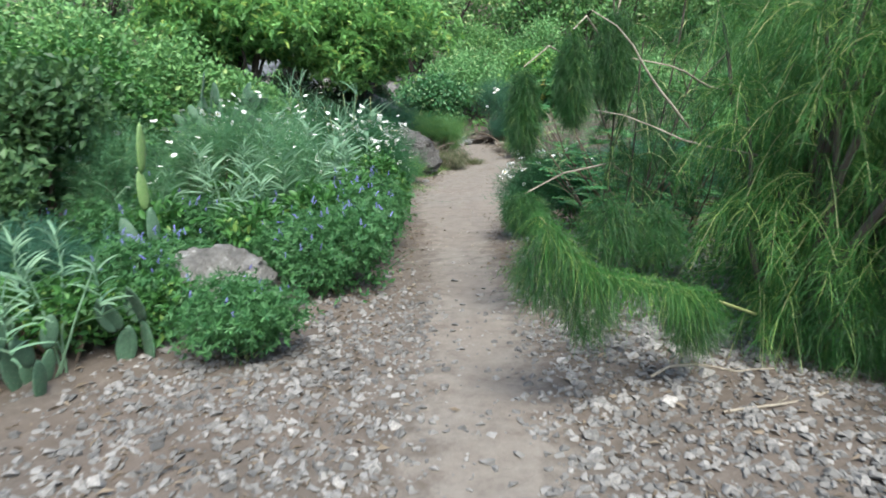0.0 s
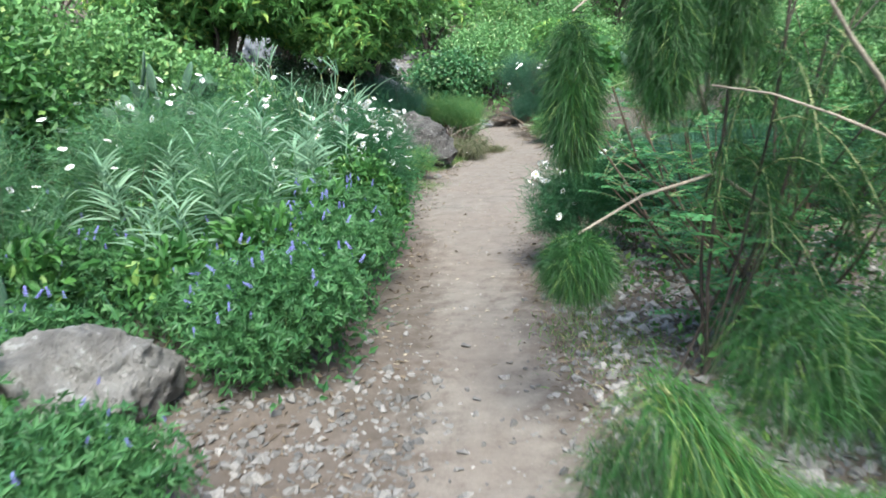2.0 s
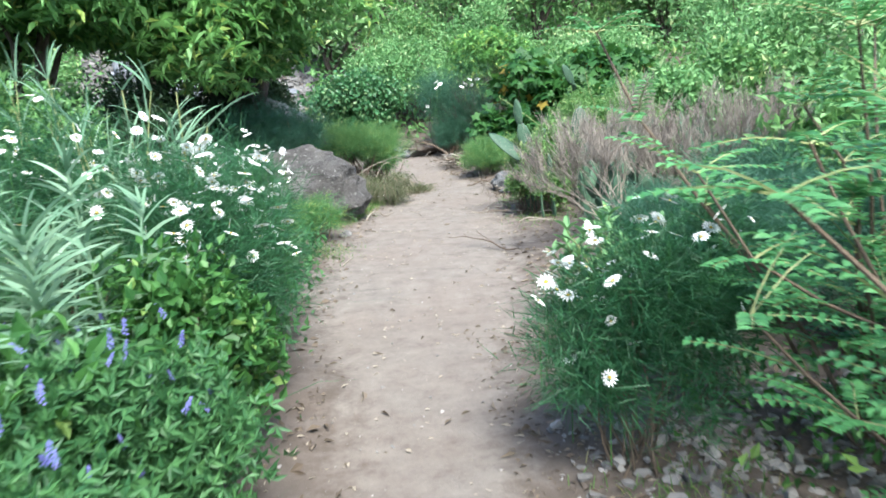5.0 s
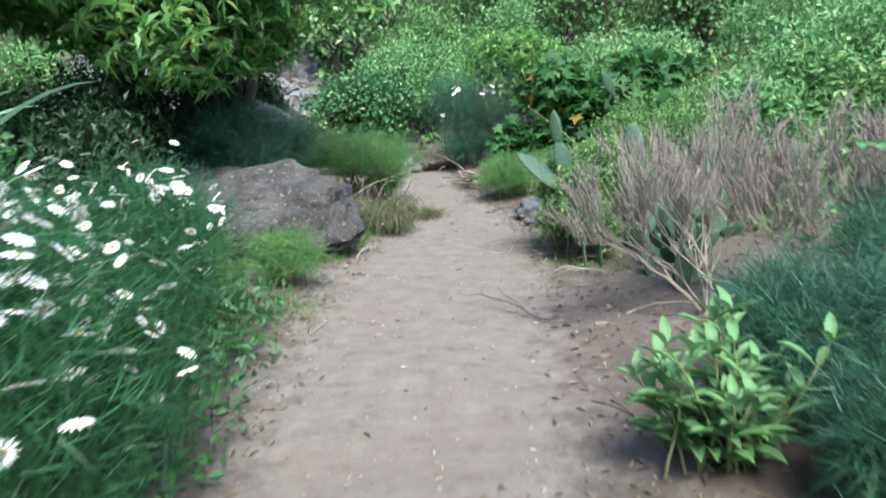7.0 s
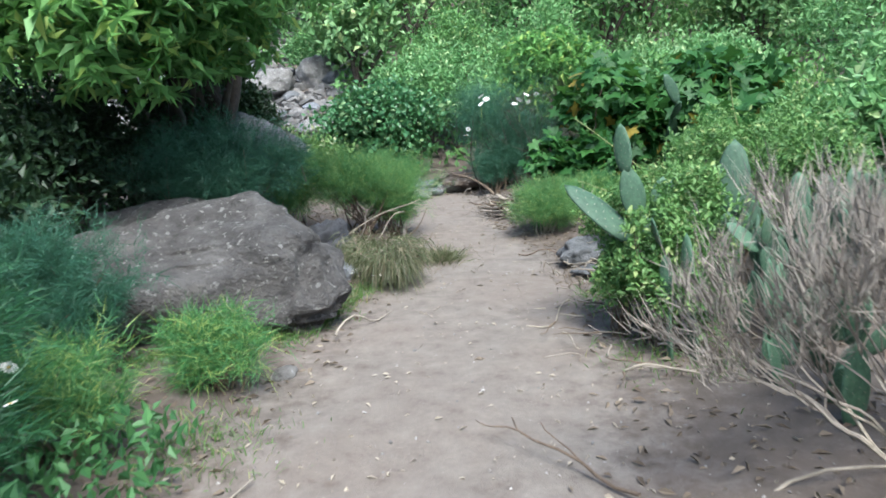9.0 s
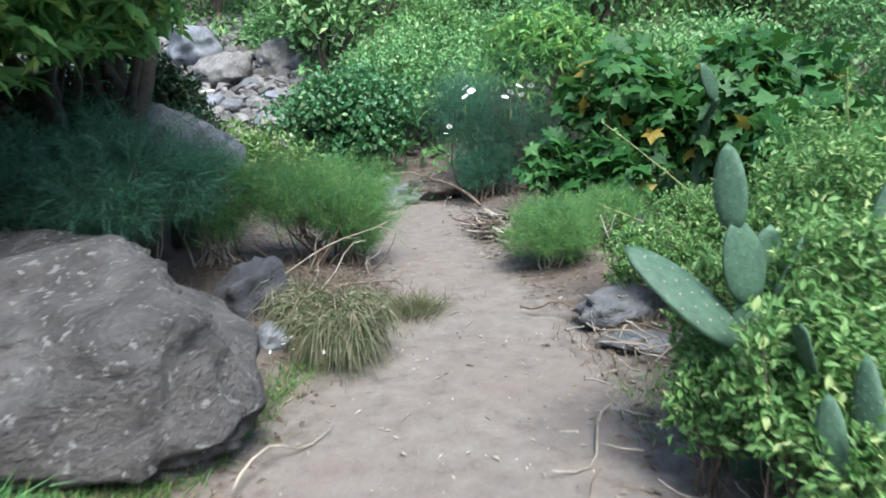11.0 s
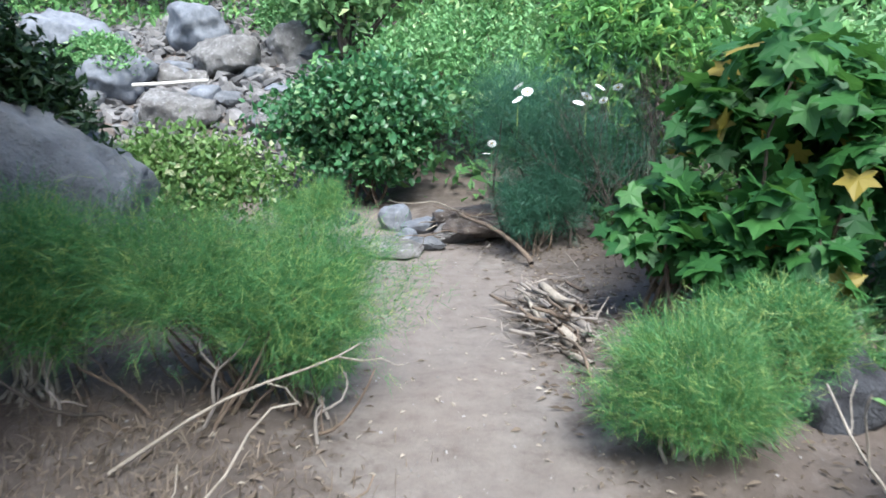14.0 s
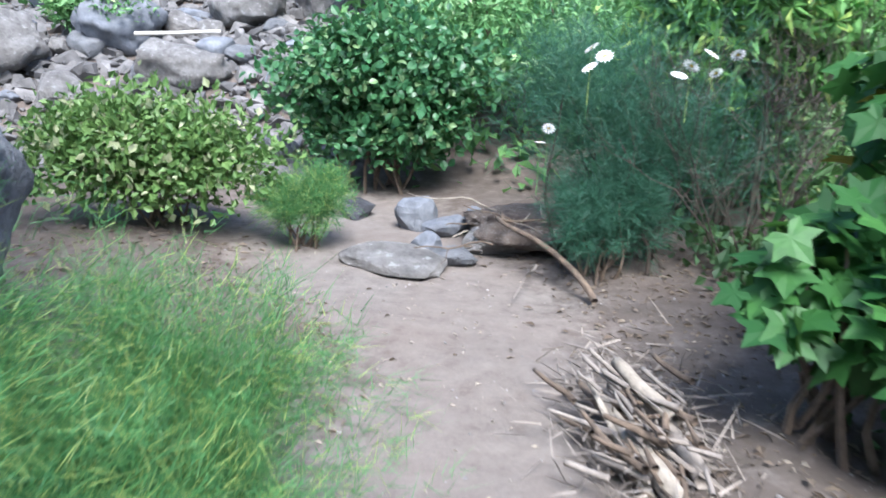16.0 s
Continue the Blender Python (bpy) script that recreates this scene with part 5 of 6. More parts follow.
feathery("feathery_bush", "small round feathery bush at the edge of the sand", "bush", -0.5, 18.9, 0.38, 0.34, -0.05, 0.66, 11000, 0.09, 0.003, 0.15, M_DILL, 242, group="feathery green bushes", rise=0.8)
for k, (sx, sy, a, b, c, mt) in enumerate(((0.52, 19.7, 0.2, 0.16, 0.22, M_BLUEROCK), (0.78, 19.5, 0.24, 0.14, 0.12, M_BLUEROCK), (0.98, 19.7, 0.18, 0.15, 0.14, M_BLUEROCK), (0.66, 18.95, 0.15, 0.13, 0.11, M_BLUEROCK),
                                         (0.5, 18.55, 0.42, 0.28, 0.1, M_PALEROCK), (0.85, 18.7, 0.22, 0.16, 0.08, M_ROCK), (1.15, 19.2, 0.4, 0.3, 0.16, M_PALEROCK), (-0.05, 20.0, 0.25, 0.18, 0.12, M_DARKROCK))):
    rock("stone", "grey stone lying in the sand at the bend", sx - 0.28, sy, a, b, c, 250 + k, mt, 0.28, k * 0.7, 3, 18, group="stones at the bend", rough=0.08)
rock("earth_mound", "low mound of brown earth and debris under the bush", 1.25, 19.3, 0.6, 0.5, 0.15, 259, M_MOUND, 0.2, 0.4, 4, 6, rough=0.25)
mr = rng_of(258)
for k in range(26):
    a = np.array((1.15 + mr.normal() * 0.32, 19.0 + mr.normal() * 0.35, 0.12 + mr.uniform(0, 0.2)))
    b = a + mr.normal(size=3) * np.array((0.3, 0.25, 0.06))
    b[2] = max(b[2], 0.05)
    stick("dead_branch", "thin dead twig tangled on the debris mound", a, b, mr.uniform(0.005, 0.012), 0.004, 900 + k, (M_PALE_STEM, M_STEM, M_TWIG)[k % 3], 0.05, 1, "twigs of the debris mound")
sr = rng_of(260)
for k in range(60):
    sx, sy = sr.uniform(-7.5, -1.2), sr.uniform(20.8, 29)
    s = sr.uniform(0.16, 0.4) * (1.5 if k < 9 else 1)
    rock("stream_rock", "grey boulder in the dry rocky slope", sx, sy, s, s * sr.uniform(0.6, 0.9), s * sr.uniform(0.45, 0.8), 261 + k, (M_ROCK, M_BLUEROCK, M_PALEROCK, M_PALEROCK)[k % 4], 0.28,
         sr.uniform(0, 6), 4 if k % 2 else 3, 22, group="rocks of the dry slope", rough=0.1)
for k, (sx, sy, s) in enumerate(((-3.3, 23.4, 0.62), (-4.7, 24.6, 0.8), (-3.1, 25.8, 0.75), (-2.1, 26.6, 0.7), (-4.2, 27.2, 0.9), (-5.8, 23.4, 0.8), (-1.7, 23.2, 0.5), (-6.4, 26.5, 1.0))):
    rock("stream_rock", "large grey boulder high on the dry rocky slope", sx, sy, s, s * 0.8, s * 0.65, 345 + k, (M_PALEROCK, M_BLUEROCK, M_PALEROCK)[k % 3], 0.22, k * 1.3, 4, 18, group="rocks of the dry slope", rough=0.2)
stick("plank", "bleached pale plank lying on the rocks", (-4.3, 24.2, ground_z(-4.3, 24.2) + 0.35), (-3.1, 24.3, ground_z(-3.1, 24.3) + 0.36), 0.035, 0.03, 340, M_SAWN, 0.004)

# ---- dead wood ----
wr3 = rng_of(350)
for k in range(34):
    a = np.array((1.8 + wr3.normal() * 0.28, 13.05 + wr3.normal() * 0.25, 0.05 + wr3.uniform(0, 0.07)))
    ang = wr3.uniform(0, 6.28)
    b = a + np.array((math.cos(ang), math.sin(ang), 0)) * wr3.uniform(0.1, 0.34)
    stick("dead_branch", "pale dry stick in the scatter beside the grey stone", a, b, wr3.uniform(0.004, 0.01), 0.003, 801 + k, (M_PALE_STEM, M_TWIG, M_STEM)[k % 3], 0.03, 0, "scatter of dry sticks")
for k in range(30):
    a = np.array((1.42 + wr3.normal() * 0.16, 12.0 + wr3.normal() * 0.5, 0.05 + wr3.uniform(0, 0.03)))
    ang = wr3.uniform(0, 6.28)
    b = a + np.array((math.cos(ang), math.sin(ang), 0)) * wr3.uniform(0.06, 0.3)
    stick("dead_branch", "short dry stick in the litter under the cactus", a, b, wr3.uniform(0.003, 0.007), 0.002, 940 + k, (M_PALE_STEM, M_TWIG_PALE, M_STEM)[k % 3], 0.04, 0, "dry sticks under the cactus")
for k in range(70):
    a = np.array((1.38 + wr3.normal() * 0.09, 16.35 + wr3.normal() * 0.24, 0.04 + wr3.uniform(0, 0.17)))
    ang = wr3.normal() * 0.5 + 1.95
    b = a + np.array((math.cos(ang), math.sin(ang), wr3.normal() * 0.12)) * wr3.uniform(0.1, 0.28)
    b[2] = max(b[2], 0.03)
    stick("dead_branch", "broken dry branch in the pile beside the path", a, b, wr3.uniform(0.006, 0.018), wr3.uniform(0.004, 0.011), 351 + k, (M_TWIG_PALE, M_STEM, M_TWIG, M_STEM)[k % 4], 0.018, 0,
          "pile of dead branches", 0.015)
for k, (lx, ly, lz, ang, ln, r) in enumerate(((1.42, 15.95, 0.06, 1.85, 0.6, 0.042), (1.52, 16.1, 0.08, 1.75, 0.5, 0.036), (1.48, 16.35, 0.15, 1.95, 0.4, 0.034))):
    a = np.array((lx, ly, lz))
    stick("log", "split grey weathered log in the pile of dead branches", a, a + np.array((math.cos(ang) * ln, math.sin(ang) * ln, 0.05)), r, r * 0.75, 470 + k, (M_PALE_STEM, M_TWIG)[k % 2], 0.012, 0,
          "logs of the branch pile")
stick("dead_branch", "long curved pale stick leaning on the branch pile", (1.46, 15.75, 0.05), (1.2, 16.55, 0.2), 0.02, 0.012, 480, M_PALE_STEM, 0.012, 0, "pile of dead branches", 0.08)
stick("dead_branch", "thin arched stick beside the branch pile", (1.42, 15.55, 0.03), (1.36, 16.0, 0.1), 0.011, 0.007, 481, M_STEM, 0.01, 0, "pile of dead branches", -0.12)
for k in range(14):
    a = np.array((wr3.uniform(-0.95, 0.3), wr3.uniform(14.95, 15.3), 0.02))
    b = a + np.array((wr3.normal() * 0.3, wr3.normal() * 0.15, wr3.uniform(0.2, 0.5)))
    stick("bare_twig", "twisted bare grey twig under the feathery bush", a, b, wr3.uniform(0.006, 0.012), 0.004, 860 + k, (M_BARK, M_TWIG, M_STEM)[k % 3], 0.09, 2, "twisted twigs under the feathery bush")
hr = rng_of(380)
HP = np.stack([1.42 + hr.normal(size=900) * 0.16, 16.45 + hr.normal(size=900) * 0.32, 0.03 + np.abs(hr.normal(size=900)) * 0.06], 1)
tagged(new("twig_heap", mesh_of("twig_heap", *strands(HP, hr.normal(size=HP.shape) * np.array((1, 1, 0.25)) + np.array((-0.3, 0.6, 0)), hr.uniform(0.05, 0.2, 900), 0.009, 0.05, hr, 2), M_TWIG)),
       "heap of fine dead twigs and bark in the branch pile", "twigs", kind="stuff")
stick("dead_branch", "forked dark branch lying across the bend", (1.42, 17.9, 0.06), (0.86, 18.75, 0.32), 0.022, 0.014, 390, M_STEM, 0.04, 1)
for k, (a, b, f) in enumerate((((1.22, 13.85, 0.05), (1.62, 13.6, 0.07), 1), ((1.5, 13.5, 0.07), (1.75, 12.95, 0.05), 1), ((1.6, 13.35, 0.05), (1.55, 12.9, 0.04), 0), ((1.85, 13.0, 0.06), (2.15, 12.85, 0.08), 0),
                               ((1.62, 13.85, 0.1), (1.75, 13.4, 0.22), 1), ((-0.3, 13.95, 0.06), (0.25, 14.6, 0.36), 2), ((0.0, 14.3, 0.1), (0.5, 14.5, 0.16), 2), ((-0.4, 14.6, 0.1), (0.4, 15.0, 0.42), 2),
                               ((-0.62, 9.95, 0.03), (-0.2, 10.3, 0.04), 1), ((1.1, 10.05, 0.04), (0.75, 10.55, 0.1), 2), ((1.3, 9.9, 0.05), (2.0, 10.1, 0.06), 1),
                               ((1.35, 11.1, 0.05), (1.7, 11.0, 0.05), 0), ((1.35, 8.1, 0.07), (1.0, 8.9, 0.06), 1), ((1.35, 12.4, 0.04), (1.0, 11.9, 0.04), 0), ((-0.1, 11.9, 0.04), (0.2, 12.35, 0.04), 0),
                               ((0.9, 4.2, 0.05), (1.05, 3.85, 0.12), 0), ((1.2, 2.9, 0.09), (1.8, 3.1, 0.1), 1), ((1.0, 3.3, 0.09), (1.6, 3.3, 0.12), 1), ((-1.5, 3.35, 0.08), (-1.95, 3.05, 0.08), 0))):
    stick("stick", "dry pale stick lying beside the path", a, b, 0.0075, 0.0035, 400 + k, M_PALE_STEM if k % 3 else M_STEM, 0.06, f, "loose dry sticks")

# ---- trees and hillside ----
tree(-2.05, 15.4, "leaning tree with yellow-green narrow leaves and a dark twisted trunk", 3.6, 1.35, 1.8, 1.7, 4600, (0.16, 0.16), M_WILLOW, 500, template=ROSETTE, lean=(0.5, -1.8), trunk=0.13, count=30, droop=0.3, limbs=7)
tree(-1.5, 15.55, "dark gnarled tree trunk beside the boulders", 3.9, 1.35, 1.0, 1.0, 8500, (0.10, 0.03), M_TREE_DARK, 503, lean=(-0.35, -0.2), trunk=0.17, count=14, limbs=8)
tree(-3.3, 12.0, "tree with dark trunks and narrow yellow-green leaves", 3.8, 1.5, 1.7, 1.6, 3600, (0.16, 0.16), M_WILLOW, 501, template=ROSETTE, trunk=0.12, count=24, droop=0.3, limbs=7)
# Crown leaves take the dark green, so its shade is partly colour.
tree(-3.2, 16.2, "dark old tree trunk with a crown coloured dark as shade", 4.4, 1.9, 1.6, 1.5, 9000, (0.11, 0.03), M_TREE_DARK, 502, trunk=0.2, count=20, limbs=8)
# Shrubs added to fill the dark void under the trees; their colour holds the shade.
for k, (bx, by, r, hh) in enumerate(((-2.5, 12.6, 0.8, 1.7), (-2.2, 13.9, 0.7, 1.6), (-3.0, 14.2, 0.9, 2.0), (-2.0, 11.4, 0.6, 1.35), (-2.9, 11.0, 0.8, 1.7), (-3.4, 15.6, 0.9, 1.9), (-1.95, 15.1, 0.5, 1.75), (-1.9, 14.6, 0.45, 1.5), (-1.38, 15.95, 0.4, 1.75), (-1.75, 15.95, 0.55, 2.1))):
    leafy("thicket_shrub", "thicket added in near-black green as the shade under the leaning trees", "shrub", bx, by + 0.2, r, r * 0.8, 0.05, hh, 3600, (0.07, 0.035), M_THICKET, 490 + k, group="shaded thicket", radius=0.015, count=20, stem=M_BARK)
tr = rng_of(510)
for k, (bx, by, r, h, mt) in enumerate(((1.2, 22.6, 1.3, 2.2, M_SHRUB_LIME), (3.2, 21.2, 1.5, 2.3, M_TREE), (5.2, 19.6, 1.5, 2.3, M_SHRUB_LIME), (6.8, 16.5, 1.6, 2.4, M_SHRUB_LIME), (5.0, 13.5, 1.2, 1.7, M_SHRUB),
                                      (4.8, 10.5, 1.2, 1.6, M_SHRUB), (6.8, 12.5, 1.6, 2.2, M_TREE), (4.3, 7.6, 1.1, 1.6, M_SHRUB), (4.0, 5.2, 1.1, 1.7, M_SHRUB), (6.2, 8.8, 1.6, 2.2, M_TREE_DARK), (5.8, 5.5, 1.6, 2.4, M_SHRUB),
                                      (4.6, 2.6, 1.2, 2.0, M_SHRUB), (-2.2, 27.5, 1.0, 1.3, M_SHRUB_LIME), (1.0, 25.5, 1.6, 2.2, M_SHRUB), (-5.0, 24.5, 0.8, 1.0, M_SHRUB_LIME), (-6.5, 19.0, 1.5, 2.2, M_SHRUB), (-5.6, 15.0, 1.5, 2.4, M_TREE_DARK),
                                      (-6.0, 11.2, 1.6, 2.6, M_SHRUB), (-5.6, 3.0, 1.5, 2.4, M_SHRUB), (3.4, 24.3, 1.6, 2.4, M_SHRUB_LIME), (0.4, 23.4, 1.2, 1.7, M_SHRUB_LIME), (2.2, 20.6, 1.0, 1.9, M_SHRUB_LIME), (4.0, 18.6, 1.1, 2.0, M_SHRUB), (5.6, 22.5, 1.8, 2.6, M_TREE), (8.0, 20, 2.0, 3.0, M_SHRUB_LIME), (8.6, 14.5, 1.8, 2.8, M_TREE), (3.6, 12.9, 0.9, 1.3, M_SHRUB_LIME), (-3.9, 13.6, 1.0, 1.6, M_SHRUB), (-4.4, 10.6, 1.1, 2.0, M_SHRUB), (3.5, 9.3, 0.9, 1.2, M_SHRUB))):
    leafy("hillside_shrub", "rounded leafy green shrub on the hillside", "shrub", bx, by, r, r * 0.9, 0.05, h, 5600, (0.1, 0.053), mt, 511 + k, group="shrubs of the hillside", radius=0.025, count=30, size=0.3)
k = 0
for by in (26.5, 30, 34, 39):
    for j in range(-4, 6):
        bx = j * (by / 8.5) + tr.uniform(-1, 1)
        if bx < -1 and by < 29:
            continue
        h = tr.uniform(4.0, 6.5)
        tree(bx, by + tr.uniform(-1.2, 1.2), ("bright green", "dull green", "light green")[k % 3] + " leafy tree on the slope behind the path", h, h * 0.08, h * 0.5, h * 0.45, 3300, (0.2, 0.11),
             (M_TREE, M_SHRUB, M_SHRUB_LIME)[k % 3], 600 + k, count=26, trunk=0.14)
        k += 1


# ---- grass, gravel and litter ----
def blades(name, label, P, h, mat, seed, width=0.005):
    rng = rng_of(seed)
    P = np.column_stack([P, ground_z(P[:, 0], P[:, 1]) - 0.01])
    D = rng.normal(size=P.shape) * 0.45 + np.array((0, 0, 1.0))
    ob = new(name, mesh_of(name, *strands(P, D, h * rng.uniform(0.5, 1.4, len(P)), width, 0.45, rng, 3), mat))
    return tagged(ob, label, "grass", kind="stuff")


gr = rng_of(700)
u = gr.random(2600)
P = np.stack([np.interp(u, (0, 0.45, 1), (-1.2, -0.35, 0.06)), np.interp(u, (0, 0.45, 1), (11.5, 11.9, 13.3))], 1) + gr.normal(size=(2600, 2)) * 0.06
blades("grass_fringe", "short green grass along the foot of the boulder", P, 0.11, M_GRASS, 701)
P = np.stack([gr.uniform(-2.6, -0.5, 900), gr.uniform(4.9, 9.8, 900)], 1)
blades("tall_grass", "thin tall green stalks rising through the flower bed", P, 0.85, M_DAISY_LEAF, 699, 0.004)
P = np.concatenate([gr.normal(size=(700, 2)) * (0.16, 0.2) + c for c in ((0.72, 5.6), (0.85, 5.2), (1.68, 11.35), (-0.5, 10.6), (1.72, 12.2), (0.95, 6.4), (1.75, 12.5))])
blades("short_grass", "thin yellow-green grass on the path verge", P, 0.09, M_GRASS, 702)


def undergrowth(name, label, n, box, leaf, mat, seed, keep, tall=0.3):
    """Low leaves that close the ground between the bushes."""
    rng = rng_of(seed)
    X, Y = rng.uniform(box[0], box[1], n), rng.uniform(box[2], box[3], n)
    patch = 0.5 + 0.5 * np.sin(X * 2.1 + np.sin(Y * 1.7)) * np.sin(Y * 1.9 + np.sin(X * 1.3))
    ok = rng.random(n) < keep(X, Y) * (0.45 + 0.55 * patch)
    X, Y, patch = X[ok], Y[ok], patch[ok]
    P = np.stack([X, Y, ground_z(X, Y) + rng.uniform(0, 1, len(X)) * tall * (0.3 + 0.7 * patch)], 1)
    D = rng.normal(size=P.shape) * 0.8 + np.array((0, 0, 0.6))
    s = rng.uniform(0.6, 1.3, len(P))
    return tagged(new(name, mesh_of(name, *scatter(LEAF, P, D, leaf[0] * s, leaf[1] * s, rng), mat)), label, "undergrowth", kind="stuff")


undergrowth("bed_undergrowth", "low green leaves closing the flower bed floor", 26000, (-3.6, -0.35, 4.6, 10.6), (0.06, 0.03), M_LAV_LEAF, 703, lambda X, Y: soft_step(-X, 0.35, 0.6) * soft_step(Y, 4.5, 5.2) + 0.0, 0.4)
P = np.concatenate([gr.normal(size=(800, 2)) * s + c for c, s in (((-0.3, 14.5), (0.4, 0.25)), ((0.3, 14.1), (0.25, 0.2)), ((-0.7, 14.9), (0.4, 0.3)), ((1.9, 13.2), (0.3, 0.25)), ((0.0, 13.7), (0.25, 0.2)))])
blades("dead_grass", "dry bent grass and straw under the bushes", P, 0.13, M_DRYLEAF, 713)
# Dark leaf colour paints the shadowed gap below the shrubs.
undergrowth("shade_undergrowth", "low leaves coloured dark as shade under the lobed-leaf shrubs", 5000, (1.9, 4.5, 15.2, 19.5), (0.09, 0.06), M_TREE_DARK, 709, lambda X, Y: soft_step(X, 2.0, 2.4) + 0.0, 0.3)
undergrowth("verge_undergrowth", "small green weeds under the weeping shrubs", 3600, (0.85, 2.9, 4.2, 7.6), (0.05, 0.026), M_SHRUB_DEEP, 708, lambda X, Y: soft_step(X, 0.85, 1.3) + 0.0, 0.3)
undergrowth("hill_undergrowth", "leafy undergrowth covering the hillside behind", 40000, (-1.5, 16, 20.6, 44), (0.22, 0.11), M_SHRUB, 704, lambda X, Y: soft_step(Y + X * 0.25, 21.2, 22.2), 0.7)
undergrowth("hill_undergrowth", "leafy undergrowth on the slope beside the path", 26000, (2.9, 11, 1.5, 22), (0.13, 0.07), M_SHRUB, 705, lambda X, Y: soft_step(X, 2.9, 3.5) + 0.0, 0.55)
# Floor under the trees gets its shade from the dark leaf colour.
undergrowth("hill_undergrowth", "leafy undergrowth on the slope, coloured dark as shade under trees", 26000, (-13, -2.7, 2, 20), (0.13, 0.07), M_TREE_DARK, 706, lambda X, Y: soft_step(-X, 2.7, 3.3) + 0.0, 0.5)
undergrowth("hill_undergrowth", "sparse green growth between slope rocks", 18000, (-16, -1.5, 27.5, 46), (0.2, 0.1), M_SHRUB, 707, lambda X, Y: soft_step(Y, 27.5, 30) + 0.0, 0.6)


undergrowth("hill_undergrowth", "wide low scrub on the slopes around", 14000, (-30, -4, -14, 45), (0.3, 0.16), M_SHRUB, 714, lambda X, Y: soft_step(-X, 5, 8), 0.6)
undergrowth("hill_undergrowth", "wide low scrub on the farther slopes", 14000, (5, 34, -14, 45), (0.3, 0.16), M_SHRUB, 715, lambda X, Y: soft_step(X, 6, 9), 0.6)


def hull_mesh(seed, mat):
    rng = rng_of(seed)
    bm = bmesh.new()
    for p in unit(rng.normal(size=(10, 3))) * (1, 0.8, 0.6):
        bm.verts.new(p)
    bmesh.ops.convex_hull(bm, input=list(bm.verts))
    bmesh.ops.triangulate(bm, faces=list(bm.faces))
    me = bpy.data.meshes.new("stone")
    bm.to_mesh(me)
    bm.free()
    me.materials.append(mat)
    return me


STONES = [hull_mesh(s, M_GRAVEL) for s in range(8)]


def stone_data(me):
    v = np.empty(len(me.vertices) * 3, np.float32)
    me.vertices.foreach_get("co", v)
    return v.reshape(-1, 3), np.array([p.vertices[:] for p in me.polygons])


def spread_stones(n, lo, hi, x0, x1, y0, y1, rng, keep):
    X, Y = rng.uniform(x0, x1, n), rng.uniform(y0, y1, n)
    ok = rng.random(n) < keep(X, Y)
    X, Y = X[ok], Y[ok]
    return X, Y, lo + (hi - lo) * rng.random(len(X)) ** 2.2


def gravel_density(X, Y):
    off = np.abs(X - np.interp(Y, PATH_Y, PATH_X)) / np.interp(Y, PATH_Y, PATH_W)
    return (0.12 + 0.88 * soft_step(off, 0.3, 1.0)) * (1 - soft_step(Y, 3.6, 6.0) * 0.93) * (1 - soft_step(-X, 1.3, 2.0) * 0.85) * (1 - soft_step(X, 1.4, 2.4) * 0.6) * (1 - soft_step(Y, 15, 19) * 0.7)


def gravel(name, label, n, lo, hi, box, seed, keep):
    rng = rng_of(seed)
    X, Y, S = spread_stones(n, lo, hi, *box, rng, keep)
    Z = ground_z(X, Y)
    pcs = []
    kind = rng.integers(8, size=len(X))
    for k in range(8):
        v, f = stone_data(STONES[k])
        i = np.where(kind == k)[0]
        a = rng.uniform(0, 6.28, len(i))
        c, s = np.cos(a)[:, None], np.sin(a)[:, None]
        q = np.stack([v[None, :, 0] * c - v[None, :, 1] * s, v[None, :, 0] * s + v[None, :, 1] * c, np.tile(v[None, :, 2], (len(i), 1))], 2)
        V = q * S[i][:, None, None] + np.stack([X[i], Y[i], Z[i] + S[i] * 0.18], 1)[:, None]
        F = f[None] + (np.arange(len(i)) * len(v))[:, None, None]
        pcs.append((V.reshape(-1, 3), F.reshape(-1, 3)))
    return tagged(new(name, mesh_of(name, *join(pcs), M_GRAVEL)), label, "gravel", kind="stuff")


gravel("gravel", "grey and brown gravel spread over the start of the path", 44000, 0.009, 0.035, (-2.6, 3.2, -0.6, 6.2), 710, gravel_density)
gravel("verge_gravel", "grey stones and gravel under the weeping shrubs", 5200, 0.01, 0.045, (0.62, 2.9, 3.6, 7.2), 716, lambda X, Y: 0.35 + 0.65 * soft_step(X, 0.6, 1.0))
gravel("rubble", "grey angular rubble covering the dry slope", 6500, 0.05, 0.26, (-9, -0.7, 20.7, 32), 712, lambda X, Y: soft_step(Y - X * 0.12, 20.9, 21.8))
gravel("grit", "fine grit and pebbles scattered on the trodden path", 6000, 0.004, 0.014, (-1.4, 2.3, 4, 19), 711, lambda X, Y: 0.35 + 0 * X)


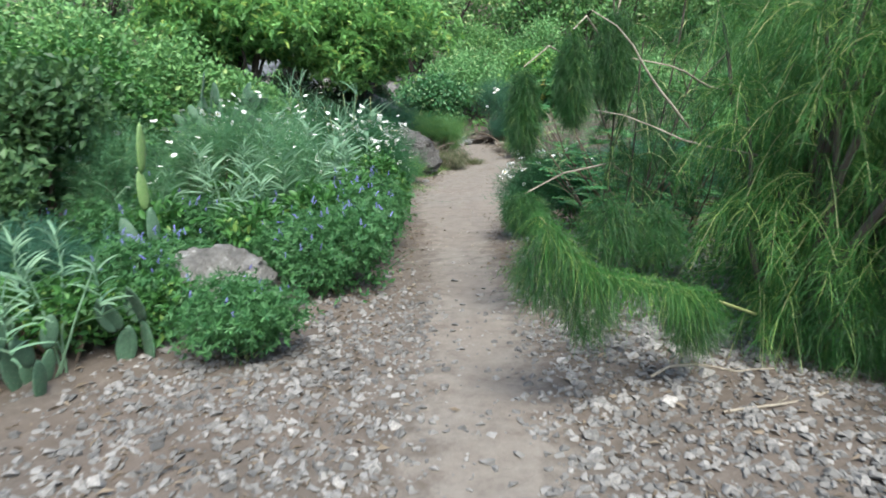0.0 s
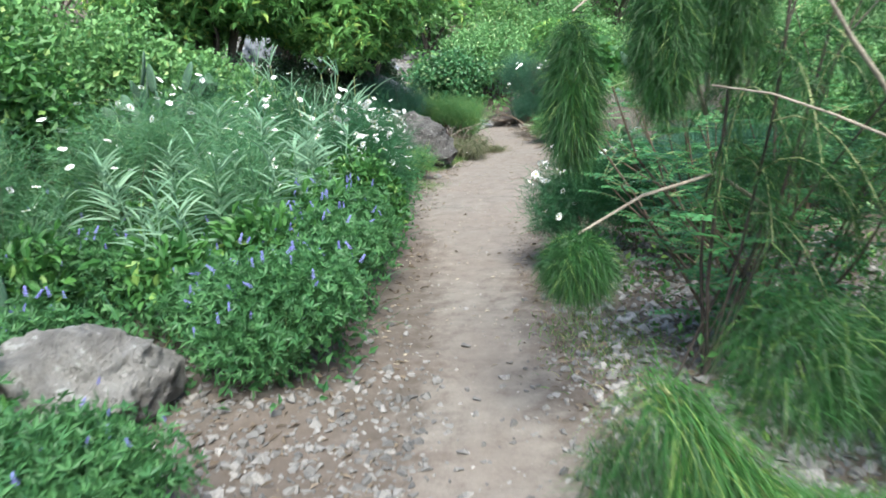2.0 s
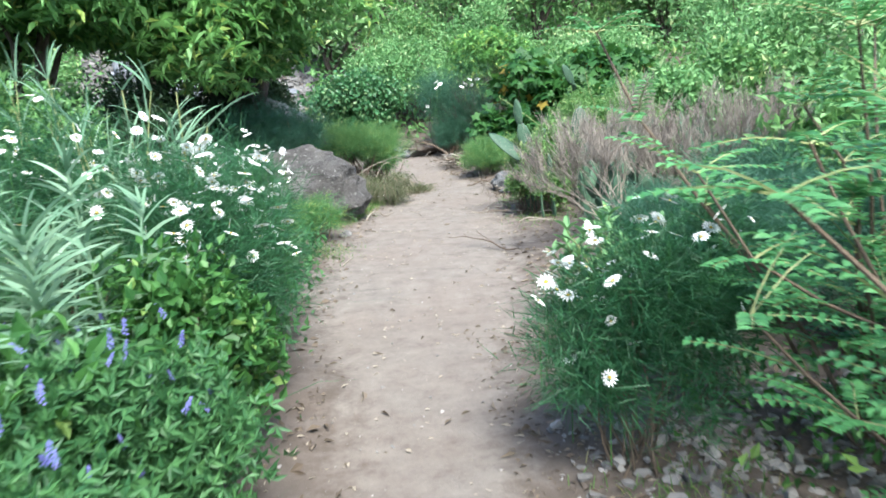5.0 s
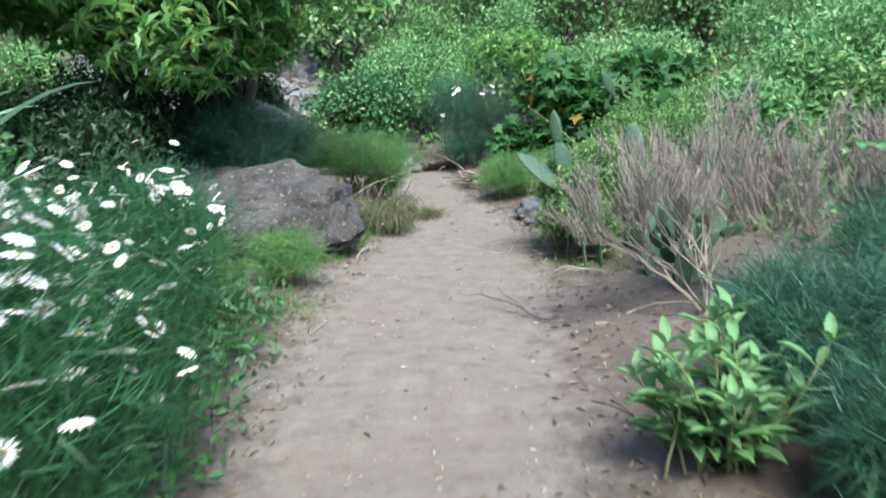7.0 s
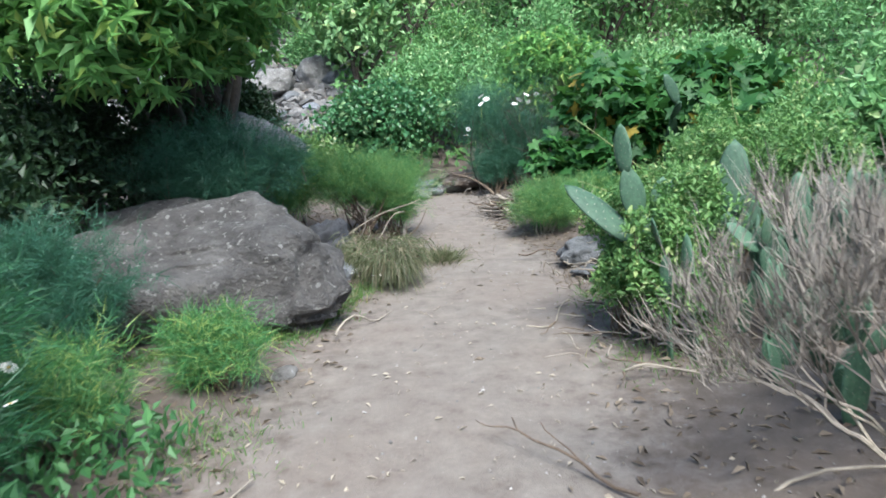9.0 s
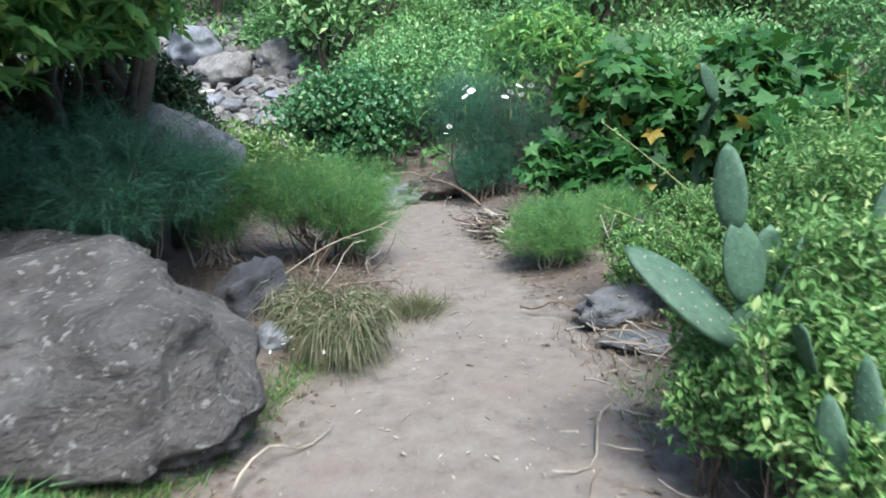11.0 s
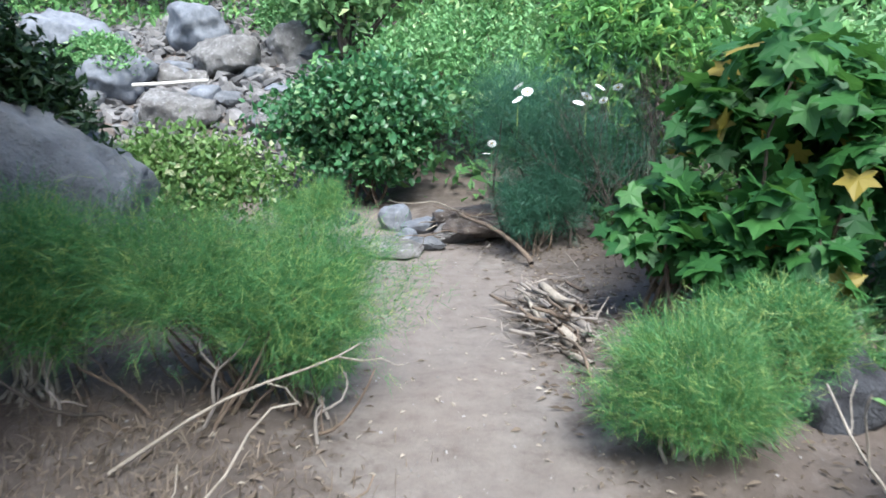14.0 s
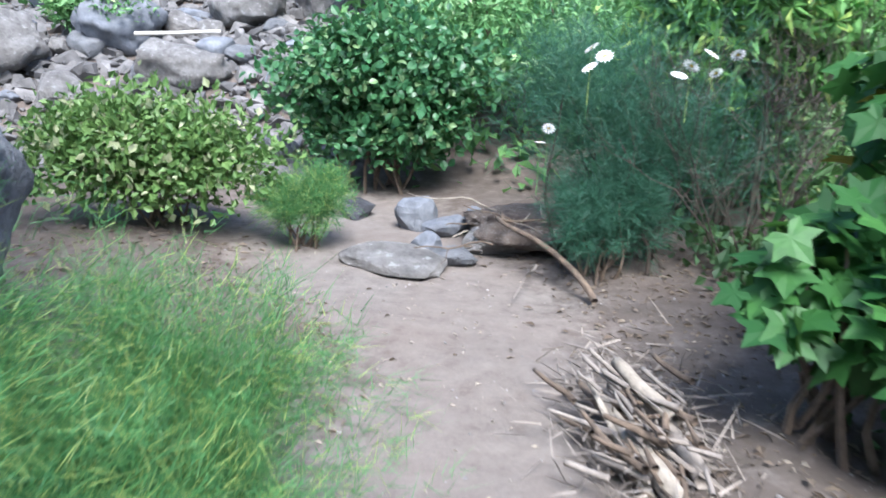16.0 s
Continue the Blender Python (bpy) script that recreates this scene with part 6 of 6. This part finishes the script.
def litter(name, label, n, box, seed, keep, mat=None, longest=0.075):
    """Dead leaves and bark flakes lying flat."""
    rng = rng_of(seed)
    X, Y = rng.uniform(box[0], box[1], n), rng.uniform(box[2], box[3], n)
    ok = rng.random(n) < keep(X, Y)
    X, Y = X[ok], Y[ok]
    a = rng.uniform(0, 6.28, len(X))
    P = np.stack([X, Y, ground_z(X, Y) + 0.008], 1)
    D = np.stack([np.cos(a), np.sin(a), rng.normal(size=len(X)) * 0.15], 1)
    s = rng.uniform(0.015, longest, len(X))
    V = scatter(LEAF, P, D, s, s * rng.uniform(0.12, 0.5, len(X)), rng)
    return tagged(new(name, mesh_of(name, *V, mat or M_DRYLEAF)), label, "leaf litter", kind="stuff")


def verge(X, Y):
    off = np.abs(X - np.interp(Y, PATH_Y, PATH_X)) / np.interp(Y, PATH_Y, PATH_W)
    return 0.02 + 0.98 * soft_step(off, 0.6, 1.1) * (1 - soft_step(off, 2.0, 4.0) * 0.6)


litter("verge_litter", "pale dead leaves and bark under the weeping shrubs", 2600, (0.6, 2.8, 3.2, 7.2), 724, lambda X, Y: 0.8 + 0 * X, None, 0.04)
litter("straw", "pale straw bits trodden into the path", 2400, (-0.6, 1.9, 5, 19), 722, lambda X, Y: 0.5 + 0 * X, M_STRAW, 0.045)
litter("bark_debris", "dead twigs and bark flakes under the bushes at the bend", 9000, (-1.2, 3.2, 13.4, 20), 721, lambda X, Y: 0.75 * soft_step(np.abs(X - np.interp(Y, PATH_Y, PATH_X)) / np.interp(Y, PATH_Y, PATH_W), 0.8, 1.2), None, 0.04)
litter("path_debris", "brown bark flakes and dry bits at the path side", 1600, (0.45, 1.5, 4.6, 8.4), 723, lambda X, Y: 0.8 + 0 * X, None, 0.04)
litter("leaf_litter", "brown dead leaves and bark flakes along the path edges", 15000, (-2.5, 3.5, 2.0, 19), 720, verge)
rng = rng_of(730)
n = 0
X, Y, S = spread_stones(900, 0.02, 0.055, -2.0, 2.4, 1.2, 5.6, rng, gravel_density)
for a, b, s in list(zip(X, Y, S))[:280]:
    m = Matrix.Translation((a, b, ground_z(a, b) + s * 0.2)) @ Euler((rng.normal() * 0.2, rng.normal() * 0.2, rng.uniform(0, 6.28))).to_matrix().to_4x4()
    part("stone", STONES[n % 8], GROUND, m=m @ Matrix.Diagonal((s, s, s, 1)))
    n += 1
